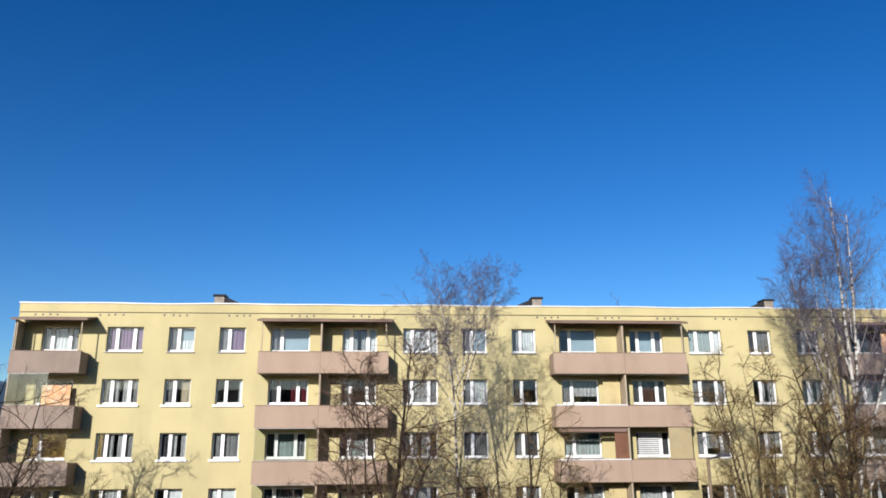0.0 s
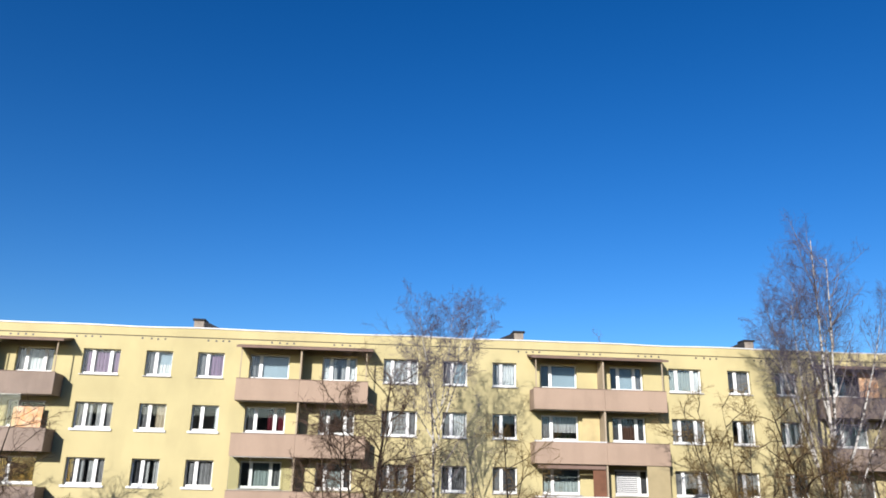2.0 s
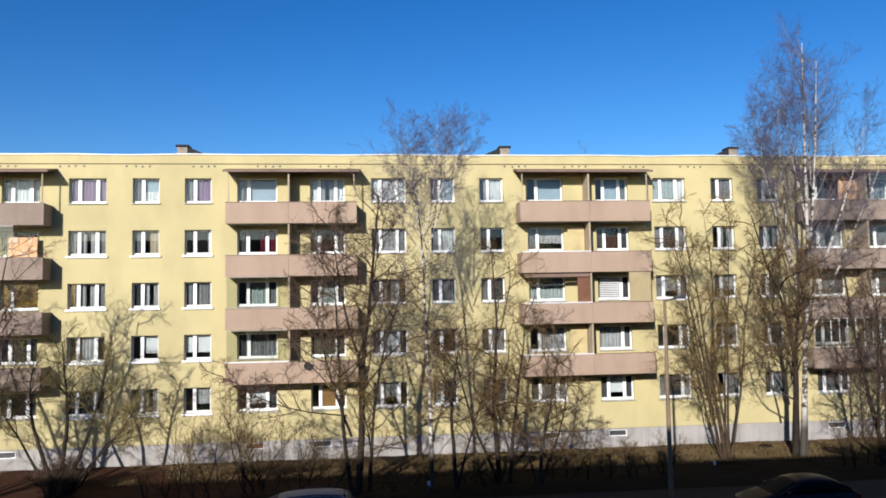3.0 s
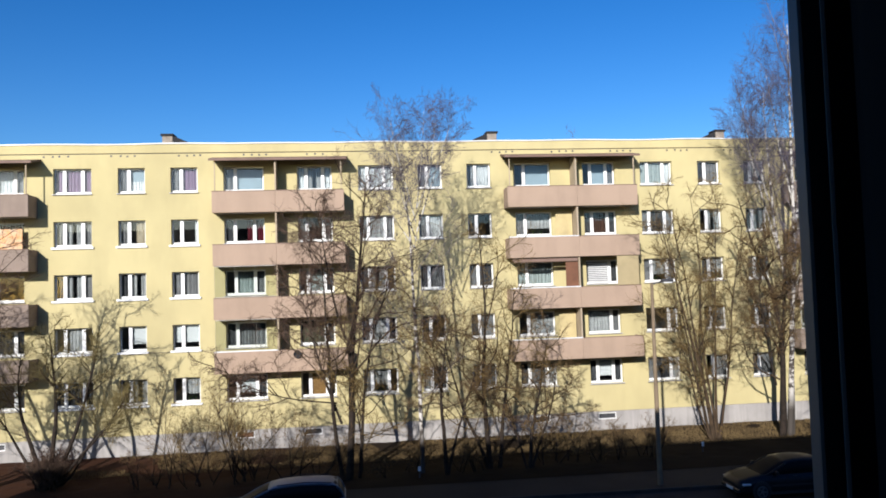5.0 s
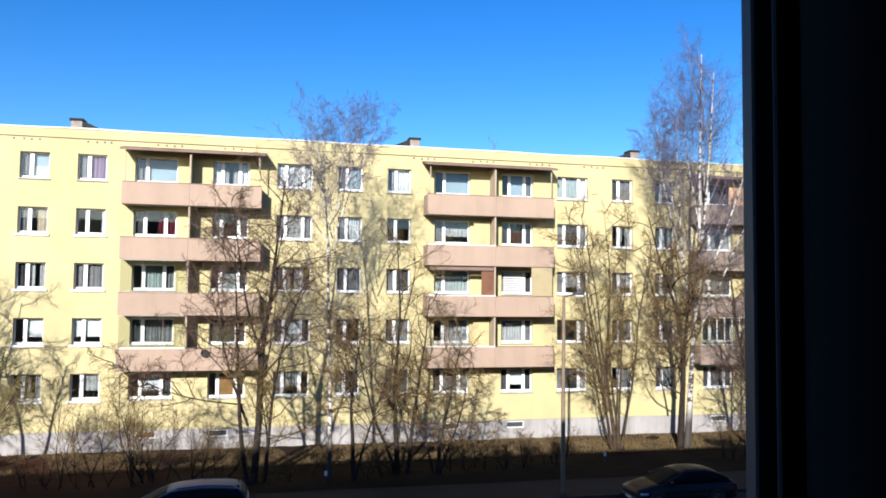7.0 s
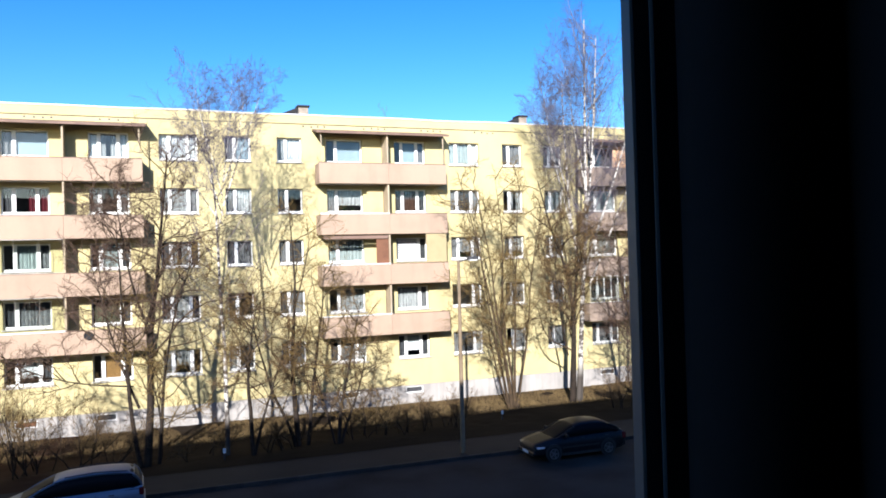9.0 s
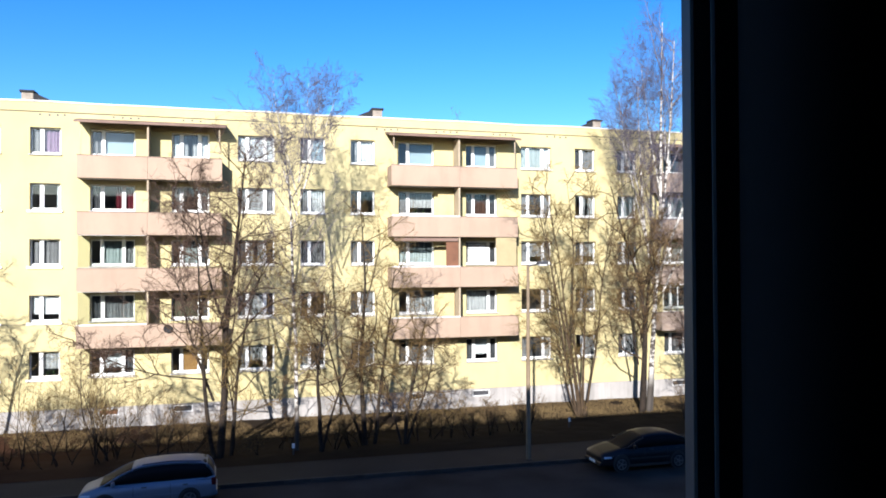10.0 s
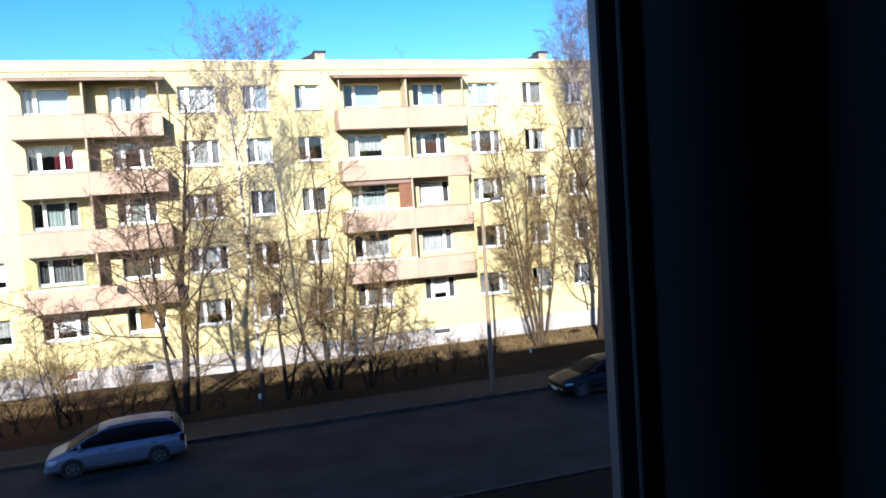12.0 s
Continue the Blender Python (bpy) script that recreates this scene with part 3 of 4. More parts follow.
# chimneys on the roof
def chimney(x, side, label):
    """A stack with a dark felt slope on one side (side 1 or -1)."""
    c = thing("chimney", label, "chimney", (x, FY + 3.1, 15.9))
    part("stack", bevelled((-0.28, 0.28, 0, 0.7, -0.002, 1.28), w=0.02), BRICK, c)
    part("cap", bevelled((-0.36, 0.36, -0.08, 0.78, 1.282, 1.40), w=0.02), BLACK_FELT, c)
    s = side
    bm = bmesh.new()
    v = [bm.verts.new((px, py, pz)) for py in (0.02, 0.68) for px, pz in ((s * 0.283, -0.002), (s * 1.15, -0.002), (s * 1.15, 0.92), (s * 0.283, 1.30))]
    for f in ((0, 1, 2, 3), (7, 6, 5, 4), (0, 4, 5, 1), (1, 5, 6, 2), (2, 6, 7, 3), (3, 7, 4, 0)):
        bm.faces.new([v[i] for i in f])
    bmesh.ops.recalc_face_normals(bm, faces=bm.faces[:])
    part("felt_slope", bm, BLACK_FELT, c)


for x, side in ((-10.1, 1), (8.25, -1), (22.3, -1)):
    chimney(x, side, "low grey chimney with a dark felt slope on the flat roof")

# ---- the room round the camera and its building ----
own = thing("window_wall", "dark room wall with the open window the view is from", "wall", kind="structure")
S = 1.3
ex = 0.381
def near(name, x0, x1, y0, y1, z0, z1, m=PVC, label=""):
    return part(name, bevelled((x0, x1, y0, y1, z0, z1), w=0.002), m, own, label)


zb, zt = 7.55, 9.08
WY0, WY1 = 0.20 * S, 0.60
# frame profile on one side: outer bead, groove, inner bead, reveal
near("window_frame", ex, 0.53, 0.568, 0.585, zb, zt, PVC, "grey window frame in shade")
near("window_frame", 0.3925, 0.53, 0.5543, 0.5594, zb, zt)
# dark strip in the groove, its shade put into the colour
near("window_frame", 0.415, 0.53, 0.5597, 0.5677, zb, zt, SHADE_STRIP)
# rounded profile added so that daylight fades across the reveal
casing = bmesh.new()
profile = [(0.4073, 0.541), (0.4076, 0.526), (0.4098, 0.511), (0.4143, 0.496), (0.4223, 0.482), (0.4333, 0.469), (0.4493, 0.459), (0.47, 0.453), (0.52, 0.45), (0.52, 0.541)]
casing_rows = [[casing.verts.new((px, py, pz)) for px, py in profile] for pz in (zb, zt)]
for i in range(len(profile)):
    j = (i + 1) % len(profile)
    casing.faces.new((casing_rows[0][j], casing_rows[0][i], casing_rows[1][i], casing_rows[1][j]))
part("window_casing", casing, CASING, own, "window casing rounded and darkened so the daylight fades across it", smooth=True)
part("wall_opening", wall_with_holes((-29.0, 40.0), (0.0, 14.95), WY0, WY1, [(-1.2, 0.50, zb, zt)]), SHADE_PLASTER, own)
near("window_frame", -1.2, -1.14, 0.52, 0.58, zb, zt)
near("window_frame", -1.14, ex, 0.52, 0.58, zb, zb + 0.05)
near("window_frame", -1.14, ex, 0.52, 0.58, zt - 0.05, zt)
room = thing("room", "unlit living room behind the window", "room", kind="structure")
part("floor", boxes((-2.6, 2.2, -4.2, WY0 - 0.002, 6.6, 6.7)), FLOORING, room)
part("ceiling", boxes((-2.6, 2.2, -4.2, WY0 - 0.002, 9.35, 9.45)), SHADE_PLASTER, room)
part("side_wall", boxes((-2.7, -2.602, -4.2, WY0, 6.6, 9.45)), SHADE_PLASTER, room)
part("side_wall", boxes((2.202, 2.3, -4.2, WY0, 6.6, 9.45)), SHADE_PLASTER, room)
part("back_wall", boxes((-2.7, 2.3, -4.3, -4.202, 6.6, 9.45)), SHADE_PLASTER, room)
shell = thing("own_building", "twin five-storey block that shades the street", "building")
part("roof", boxes((-29, 40, -11, 0.6, 14.952, 15.0)), ROOF, shell)
part("wall", boxes((-29, -28.7, -11, 0.47, 0, 14.95)), CONCRETE, shell)
part("wall", boxes((39.7, 40, -11, 0.47, 0, 14.95)), CONCRETE, shell)
part("wall", boxes((-29, 40, -11.3, -11.002, 0, 14.95)), CONCRETE, shell)

# ---- trees and shrubs ----
def prisms(segs, sides):
    """Tapered tubes for many short pieces (start, end, start radius, end radius), as arrays of vertices and faces."""
    s = np.array([(*a, *b, r, q) for a, b, r, q in segs], float)
    p, q = s[:, :3], s[:, 3:6]
    d = q - p
    d /= np.linalg.norm(d, axis=1)[:, None] + 1e-9
    ref = np.where(np.abs(d[:, 2:3]) > 0.9, np.array([[1.0, 0, 0]]), np.array([[0, 0, 1.0]]))
    u = np.cross(d, ref)
    u /= np.linalg.norm(u, axis=1)[:, None]
    w = np.cross(d, u)
    ang = np.arange(sides) * 2 * np.pi / sides
    ring = u[:, None, :] * np.cos(ang)[None, :, None] + w[:, None, :] * np.sin(ang)[None, :, None]
    verts = np.concatenate([p[:, None] + ring * s[:, 6, None, None], q[:, None] + ring * s[:, 7, None, None]], 1).reshape(-1, 3)
    base = (np.arange(len(s)) * 2 * sides)[:, None]
    faces = [np.stack([base[:, 0] + i, base[:, 0] + (i + 1) % sides, base[:, 0] + sides + (i + 1) % sides, base[:, 0] + sides + i], 1) for i in range(sides)]
    return verts, np.concatenate(faces)


def tube_part(name, segs, sides, material, parent, label=""):
    verts, faces = prisms(segs, sides)
    me = bpy.data.meshes.new(name)
    me.from_pydata(verts.tolist(), [], faces.tolist())
    me.materials.append(material)
    me.polygons.foreach_set("use_smooth", [True] * len(me.polygons))
    ob = new(name, me)
    ob.parent = parent
    return tagged(ob, label)


def grow(rng, out, start, way, length, radius, level, spec):
    """Adds a limb of that level, with its side limbs, to out[level]."""
    n = (10, 7, 5, 3, 2)[level]
    pos, d = np.array(start, float), np.array(way, float)
    d /= np.linalg.norm(d)
    pts, dirs, rads = [pos], [d], [radius]
    tip = 0.13 if level == 0 else 0.3
    for i in range(n):
        d = d + rng.normal(0, spec["wander"][level], 3) + np.array([0, 0, spec["rise"][level]])
        d /= np.linalg.norm(d)
        pos = pos + d * length / n
        pts.append(pos)
        dirs.append(d)
        rads.append(radius * (1 - (1 - tip) * (i + 1) / n))
        out[level].append((pts[-2], pos, rads[-2], rads[-1]))
    if level + 1 >= len(spec["count"]) + 1 or level >= 4:
        return
    if level >= len(spec["count"]):
        return
    for c in range(spec["count"][level]):
        lo = spec["low"] if level == 0 else 0.2
        u = lo + (1 - lo) * (c + rng.random()) / spec["count"][level]
        k = min(n - 1, int(u * n))
        f = u * n - k
        base = pts[k] * (1 - f) + pts[k + 1] * f
        axis = dirs[k + 1]
        side = np.cross(axis, rng.normal(0, 1, 3))
        side /= np.linalg.norm(side) + 1e-9
        a = math.radians(rng.normal(spec["angle"][level], 9))
        way2 = axis * math.cos(a) + side * math.sin(a)
        l2 = max(length * spec["ratio"][level], spec.get("reach", 0) if level == 0 else 0) * (1.12 - spec["taper"] * u if level == 0 else 1.1 - 0.5 * u) * rng.uniform(0.75, 1.2)
        r2 = max(spec["fine"] * spec.get("heft", (1, 1, 1))[level], min(rads[k] * 0.6, radius * spec["thin"]) * rng.uniform(0.7, 1.1))
        grow(rng, out, base, way2, l2, r2, level + 1, spec)


BIRCH_FORM = dict(wander=(0.035, 0.10, 0.16, 0.2), rise=(0.06, 0.10, 0.03, -0.05), count=(28, 8, 4), angle=(46, 45, 42), ratio=(0.22, 0.45, 0.5), taper=0.45, low=0.2, thin=0.36, fine=0.009)
SPREAD_FORM = dict(heft=(3.2, 1.7, 1), wander=(0.07, 0.24, 0.32, 0.32), rise=(0.04, 0.05, 0.02, 0.0), count=(15, 9, 6), angle=(54, 48, 46), ratio=(0.42, 0.5, 0.55), taper=0.6, low=0.2, thin=0.32, fine=0.0082)
SHRUB_FORM = dict(wander=(0.14, 0.2, 0.2, 0.2), rise=(0.04, 0.06, 0.04, 0.0), count=(9, 6, 3), angle=(40, 45, 45), ratio=(0.42, 0.45, 0.5), taper=0.5, low=0.25, thin=0.45, fine=0.0065)


def tree(name, label, x, y, stems, form, bark, twig, seed, category="tree", group=""):
    """stems: (lean in x, lean in y, length, radius, foot offset x, y)."""
    rng = np.random.default_rng(seed)
    t = thing(name, label, category, (x, y, lawn_height(x, y) if y < 41 else -0.08), group)
    fine, limbs = [], []
    for lx, ly, length, radius, ox, oy, *up in stems:
        out = [[], [], [], [], []]
        grow(rng, out, (ox, oy, up[0] if up else -0.15), (lx, ly, 1.0), length, radius * (1.2 if bark is BARK and category == "tree" else 1.0), 0, form)
        tube_part("stem" if category == "shrub" else "trunk", out[0], 7, twig if (bark is BIRCH and radius < 0.026) else bark, t)
        limbs += out[1]
        fine += out[2] + out[3] + out[4]
    tagged(tube_part("branchwork", limbs, 5, LIMB if bark is not BIRCH else BIRCH_LIMB, t), kind="stuff")
    tagged(tube_part("crown", fine, 3, twig, t), kind="stuff")
    return t


tree("birch_tree", "tall bare white-barked birch in front of the block", 2.81, 33.70, [(0.0, 0.0, 15.2, 0.11, 0, 0), (-0.40, 0.05, 4.8, 0.035, 0.02, 0, 10.2), (0.30, -0.05, 5.6, 0.035, 0.05, 0, 10.6), (0.12, 0.2, 4.8, 0.03, 0.05, 0, 11.6), (-0.18, -0.2, 5.0, 0.03, 0.02, 0, 11.0), (0.55, 0.1, 4.4, 0.03, 0.05, 0, 11.6), (-0.7, 0.1, 3.4, 0.03, 0.0, 0, 9.8)], dict(BIRCH_FORM, ratio=(0.26, 0.45, 0.5), rise=(0.05, 0.06, 0.03, 0.0), count=(22, 9, 8), thin=0.22, fine=0.0052, reach=1.7), BIRCH, BIRCH_TWIG, 11)
TALL_FORM = dict(BIRCH_FORM, wander=(0.022, 0.10, 0.16, 0.22), count=(25, 10, 9), angle=(38, 42, 42), ratio=(0.15, 0.5, 0.5), reach=2.4, taper=0.42, thin=0.2, fine=0.0052, low=0.34, rise=(0.03, 0.07, 0.03, -0.02))
tree("birch_tree", "very tall bare birch with several white stems", 21.80, 36.80, [(0.085, 0.0, 21.5, 0.16, 0.0, 0), (0.075, 0.04, 20.2, 0.13, 0.2, 0.1), (-0.17, 0.02, 10.2, 0.085, 0.3, 0, 7.4), (-0.32, 0.0, 7.4, 0.06, 0.0, 0, 9.2), (-0.24, 0.05, 6.6, 0.05, -0.2, 0, 11.2), (0.32, 0.0, 10.2, 0.08, 0.8, 0, 7.6), (0.60, 0.05, 9.6, 0.06, 1.0, 0.1, 6.4), (0.16, 0.1, 7.6, 0.05, 1.1, 0, 12.0), (-0.14, 0.1, 7.4, 0.05, 0.8, 0, 12.0)], TALL_FORM, BIRCH, BIRCH_TWIG, 5)
tree("bare_tree", "bare dark-stemmed tree with reddish twigs and two stems", -0.50, 33.52, [(-9.0, 0.0, 5.6, 0.032, -0.35, 0, 3.3), (-0.16, 0.0, 10.2, 0.09, -0.12, 0), (0.01, 0.02, 12.9, 0.145, 0.1, 0.05), (-0.38, 0.05, 6.6, 0.05, -0.15, 0, 2.4), (0.30, 0.0, 6.6, 0.05, 0.1, 0, 5.4), (-0.30, 0.0, 6.0, 0.05, 0.1, 0, 6.0)], dict(SPREAD_FORM, wander=(0.03, 0.24, 0.32, 0.32), count=(15, 9, 7), low=0.32), BARK, RED_TWIG, 21)
tree("bare_tree", "slim bare tree with a dark stem", 0.05, 33.70, [(0.06, 0.0, 9.24, 0.075, 0, 0), (0.3, 0, 5.21, 0.05, 0, 0)], SPREAD_FORM, BARK, OLIVE_TWIG, 33)
tree("bare_tree", "slim dark-stemmed bare tree by the birch", 3.84, 33.31, [(0.0, 0.0, 7.05, 0.09, 0, 0), (0.35, 0.1, 5.61, 0.06, 0, 0)], dict(SPREAD_FORM, low=0.4), BARK, TWIG, 41)
tree("bare_tree", "broad bare tree with olive twigs", 6.06, 34.00, [(0.0, 0.0, 10.6, 0.11, -0.2, 0), (0.2, 0.05, 8.02, 0.09, 0.2, 0), (-0.22, 0, 7.66, 0.07, -0.3, 0)], dict(SPREAD_FORM, count=(13, 9, 6)), BARK, OLIVE_TWIG, 52)
tree("bare_tree", "low bare tree with brown twigs", 7.55, 33.58, [(0.08, 0.0, 6.32, 0.08, 0, 0), (0.4, 0.1, 5.38, 0.06, 0.1, 0), (-0.3, 0, 5.56, 0.05, -0.1, 0)], dict(SPREAD_FORM, count=(13, 9, 6)), BARK, TWIG, 63)
tree("bare_tree", "fan-shaped bare tree with many stems", 17.75, 36.60, [(-0.24, 0, 11.4, 0.07, -0.2, 0), (-0.15, 0.04, 12.6, 0.08, -0.1, 0), (-0.06, -0.03, 13.0, 0.08, 0.0, 0.1), (0.02, 0.05, 12.6, 0.075, 0.1, 0), (0.10, 0, 12.2, 0.075, 0.15, 0.1), (0.19, -0.03, 11.0, 0.07, 0.2, 0), (-0.42, 0, 7.0, 0.05, -0.2, 0), (0.3, 0, 0.9, 0.2, 0.1, -0.1)], dict(SPREAD_FORM, wander=(0.045, 0.24, 0.32, 0.32), count=(12, 9, 7), angle=(44, 45, 45), ratio=(0.25, 0.5, 0.55)), LIMB, OLIVE_TWIG, 74)
tree("bare_tree", "bare tree with a dark stem beside the tall birch", 21.25, 36.70, [(-0.045, 0.0, 12.6, 0.15, 0.1, 0), (-0.22, 0, 7.4, 0.05, -0.1, 0, 2.6), (0.2, 0, 6.4, 0.05, 0.1, 0, 4.0)], dict(SPREAD_FORM, count=(20, 10, 8), ratio=(0.32, 0.5, 0.55)), BARK, TWIG, 85)
WILLOW_FORM = dict(SPREAD_FORM, wander=(0.09, 0.16, 0.22, 0.25), rise=(0.05, 0.07, 0.03, 0.0), count=(14, 11, 9), low=0.55, ratio=(0.30, 0.55, 0.65), reach=1.8, angle=(48, 42, 38), heft=(2.2, 1.3, 1), fine=0.0062)
tree("bare_tree", "spreading bare willow with olive twigs", -13.4, 35.3, [(-0.12, 0, 6.4, 0.10, -0.2, 0), (0.10, 0.05, 6.9, 0.11, 0, 0), (0.30, 0, 6.6, 0.10, 0.15, 0), (0.80, 0, 5.8, 0.07, 0.3, 0), (1.5, 0.0, 4.8, 0.06, 0.3, 0), (-0.5, 0.1, 5.4, 0.07, -0.3, 0)], WILLOW_FORM, BARK, WILLOW_TWIG, 96)
tree("bare_tree", "dense bare tree with reddish twigs at the end of the block", -17.2, 33.4, [(0.0, 0, 11.6, 0.13, 0, 0), (0.12, 0, 10.8, 0.11, 0.2, 0), (-0.2, 0, 11.4, 0.11, -0.2, 0), (0.3, 0.05, 8.2, 0.08, 0.3, 0), (0.05, -0.2, 10.0, 0.09, 0, -0.2), (-0.4, 0, 9.0, 0.08, -0.3, 0)], dict(SPREAD_FORM, count=(13, 8, 6), low=0.25), BARK, RED_TWIG, 107)
tree("bare_tree", "bare tree with reddish twigs at the far end of the lawn", 24.70, 34.80, [(0.0, 0, 10.4, 0.11, 0, 0), (0.2, 0, 9.2, 0.08, 0.1, 0), (-0.16, 0, 8.6, 0.08, -0.1, 0), (0.4, 0.05, 8.0, 0.06, 0.2, 0)], dict(SPREAD_FORM, count=(18, 10, 8), ratio=(0.34, 0.5, 0.55)), BARK, RED_TWIG, 118)
for i, (x, y, h) in enumerate(((17.4, 57.0, 16.9), (19.4, 58.0, 17.0), (29.0, 57.0, 16.8))):
    tree("bare_tree", "bare tree behind the block, its top over the roof", x, y, [(0, 0, h, 0.2, 0, 0)], SPREAD_FORM, BARK, TWIG, 200 + i, group="trees behind the block")


def shrub(x, y, height, spread, stems, twig, seed, label):
    rng = np.random.default_rng(seed)
    rows = [(rng.uniform(-1, 1) * 0.55, rng.uniform(-0.5, 0.5), height * rng.uniform(0.6, 1.05), rng.uniform(0.022, 0.042), rng.uniform(-spread, spread), rng.uniform(-0.5, 0.5)) for _ in range(stems)]
    return tree("shrub", label, x, y, rows, SHRUB_FORM, BARK, twig, seed + 1, "shrub", "shrubs along the lawn")


shrub(-6.30, 34.20, 4.60, 1.7, 17, OLIVE_TWIG, 300, "large bare shrub with olive twigs")
shrub(-3.93, 34.40, 3.30, 1.2, 10, TWIG, 310, "bare brown shrub on the lawn")
shrub(-13.2, 35.0, 1.70, 0.45, 60, RED_TWIG, 320, "dense reddish shrub below the willow")
shrub(-2.25, 34.30, 2.80, 0.9, 9, TWIG, 330, "bare brown shrub on the lawn")
shrub(1.89, 34.00, 1.80, 0.8, 7, TWIG, 340, "bare brown shrub on the lawn")
shrub(5.32, 33.80, 2.00, 0.9, 8, TWIG, 350, "bare brown shrub on the lawn")
shrub(9.04, 34.10, 2.20, 0.9, 9, OLIVE_TWIG, 360, "bare shrub with olive twigs")
shrub(11.34, 34.30, 1.90, 0.8, 9, TWIG, 370, "low bare shrub on the lawn")
shrub(13.12, 34.30, 1.80, 0.8, 9, TWIG, 380, "low bare shrub on the lawn")
shrub(23.37, 34.40, 2.60, 1.2, 10, TWIG, 390, "bare brown shrub by the birch")
shrub(-9.00, 34.30, 1.60, 0.7, 6, TWIG, 400, "low bare shrub on the lawn")

# ---- grass on the sunlit strip of the lawn ----
def grass(count, seed):
    rng = np.random.default_rng(seed)
    verts, faces = [], []
    for i in range(count):
        # Blades stand only on the sunlit strip and carry its brightness.
        x, y = rng.uniform(-20, 32), rng.uniform(36.2, 40.3)
        if noise.noise((x * 0.35, y * 0.35, 5)) < -0.38 + 0.03 * max(0, -x):
            continue
        z, h = lawn_height(x, y) - 0.01, rng.uniform(0.05, 0.16)
        a, lean = rng.uniform(0, math.pi), rng.normal(0, 0.06, 2)
        w = 0.012
        k = len(verts)
        verts += [(x - w * math.cos(a), y - w * math.sin(a), z), (x + w * math.cos(a), y + w * math.sin(a), z), (x + lean[0], y + lean[1], z + h)]
        faces.append((k, k + 1, k + 2))
    me = bpy.data.meshes.new("grass")
    me.from_pydata(verts, [], faces)
    me.materials.append(mat("dry_grass", (0.13, 0.088, 0.038), 0.9, 0.2, 0.4, 8, tint=(0.07, 0.046, 0.020)))
    return tagged(new("grass", me), "short dry yellow-brown grass that brightens the sunlit strip of lawn", "grass", kind="stuff")


grass(75000, 7)

# ---- street lamp ----
def rod(bm, a, b, r0, r1, n=10):
    verts, faces = prisms([(a, b, r0, r1)], n)
    v = [bm.verts.new(p) for p in verts]
    for f in faces:
        bm.faces.new([v[i] for i in f])
    bm.faces.new(v[n:])
    return bm


lamp = thing("street_lamp", "weathered lamp post with one arm beside the pavement", "street lamp", (12.0, 29.75, 0.115))
part("pole", rod(rod(bmesh.new(), (0, 0, 0), (0, 0, 4.0), 0.10, 0.085), (0, 0, 4.0), (0.02, 0, 8.05), 0.08, 0.06), mat("weathered_post", (0.17, 0.125, 0.08), 0.85, 0.15, 2, 25), lamp, smooth=True)
part("arm", rod(bmesh.new(), (0.02, 0, 8.02), (0.55, -0.1, 8.16), 0.035, 0.03), DARK_METAL, lamp, smooth=True)
head = part("lamp_head", bevelled((0.40, 0.86, -0.22, 0.02, 8.10, 8.23), w=0.035), DARK_METAL, lamp)
part("lamp_glass", bevelled((0.46, 0.82, -0.19, -0.01, 8.05, 8.098), w=0.012), FLASHING, head)

# ---- marker posts on the lawn ----
for x, y in ((16.1, 34.6), (2.6, 33.0)):
    post = thing("marker_post", "short white-topped marker post in the lawn", "post", (x, y, lawn_height(x, y) - 0.02), "marker posts on the lawn")
    part("stake", bevelled((-0.03, 0.03, -0.03, 0.03, 0, 0.32), w=0.006), DARK_METAL, post)
    part("plate", bevelled((-0.06, 0.06, -0.05, -0.032, 0.30, 0.50), w=0.006), FLASHING, post)

# ---- parked cars ----
PAINT_SILVER = mat("silver_paint", (0.14, 0.175, 0.23), 0.36, 0.02, 1, 60, metal=0.25, spec=0.3)
PAINT_BLACK = mat("black_paint", (0.010, 0.011, 0.014), 0.36, 0.05, 1, 60, spec=0.2)
CAR_GLASS = mat("car_glass", (0.008, 0.009, 0.011), 0.35, 0.0, 1, 10, spec=0.03)
RUBBER = mat("tyre_rubber", (0.02, 0.02, 0.02), 0.9, 0.1, 4, 40)
RIM = mat("alloy_rim", (0.10, 0.10, 0.105), 0.5, 0.05, 4, 40, metal=0.1)
LIGHT_CLEAR = mat("headlight_glass", (0.55, 0.57, 0.60), 0.15, 0.03, 4, 30, spec=0.7)
LIGHT_RED = mat("tail_light", (0.09, 0.010, 0.012), 0.25, 0.05, 4, 30)
TRIM = mat("black_trim", (0.03, 0.03, 0.032), 0.6, 0.05, 4, 30)


def loft(rings, close=True):
    bm = bmesh.new()
    vs = [[bm.verts.new(p) for p in r] for r in rings]
    m = len(vs[0])
    for a, b in zip(vs, vs[1:]):
        for i in range(m if close else m - 1):
            bm.faces.new((a[i], a[(i + 1) % m], b[(i + 1) % m], b[i]))
    if close:
        bm.faces.new(vs[0][::-1])
        bm.faces.new(vs[-1])
    bmesh.ops.recalc_face_normals(bm, faces=bm.faces[:])
    return bm


def refine(rings):
    """Rings with three spline steps for each station and two for each point of the section."""
    r = np.array(rings, float)
    n = len(r)
    out = []
    for i in range(n - 1):
        p0, p1, p2, p3 = r[max(i - 1, 0)], r[i], r[i + 1], r[min(i + 2, n - 1)]
        for t in (0.0, 0.34, 0.67):
            out.append(0.5 * (2 * p1 + (p2 - p0) * t + (2 * p0 - 5 * p1 + 4 * p2 - p3) * t * t + (3 * p1 - p0 - 3 * p2 + p3) * t ** 3))
    out.append(r[-1])
    return [[tuple(p) for p in ring] for ring in out]


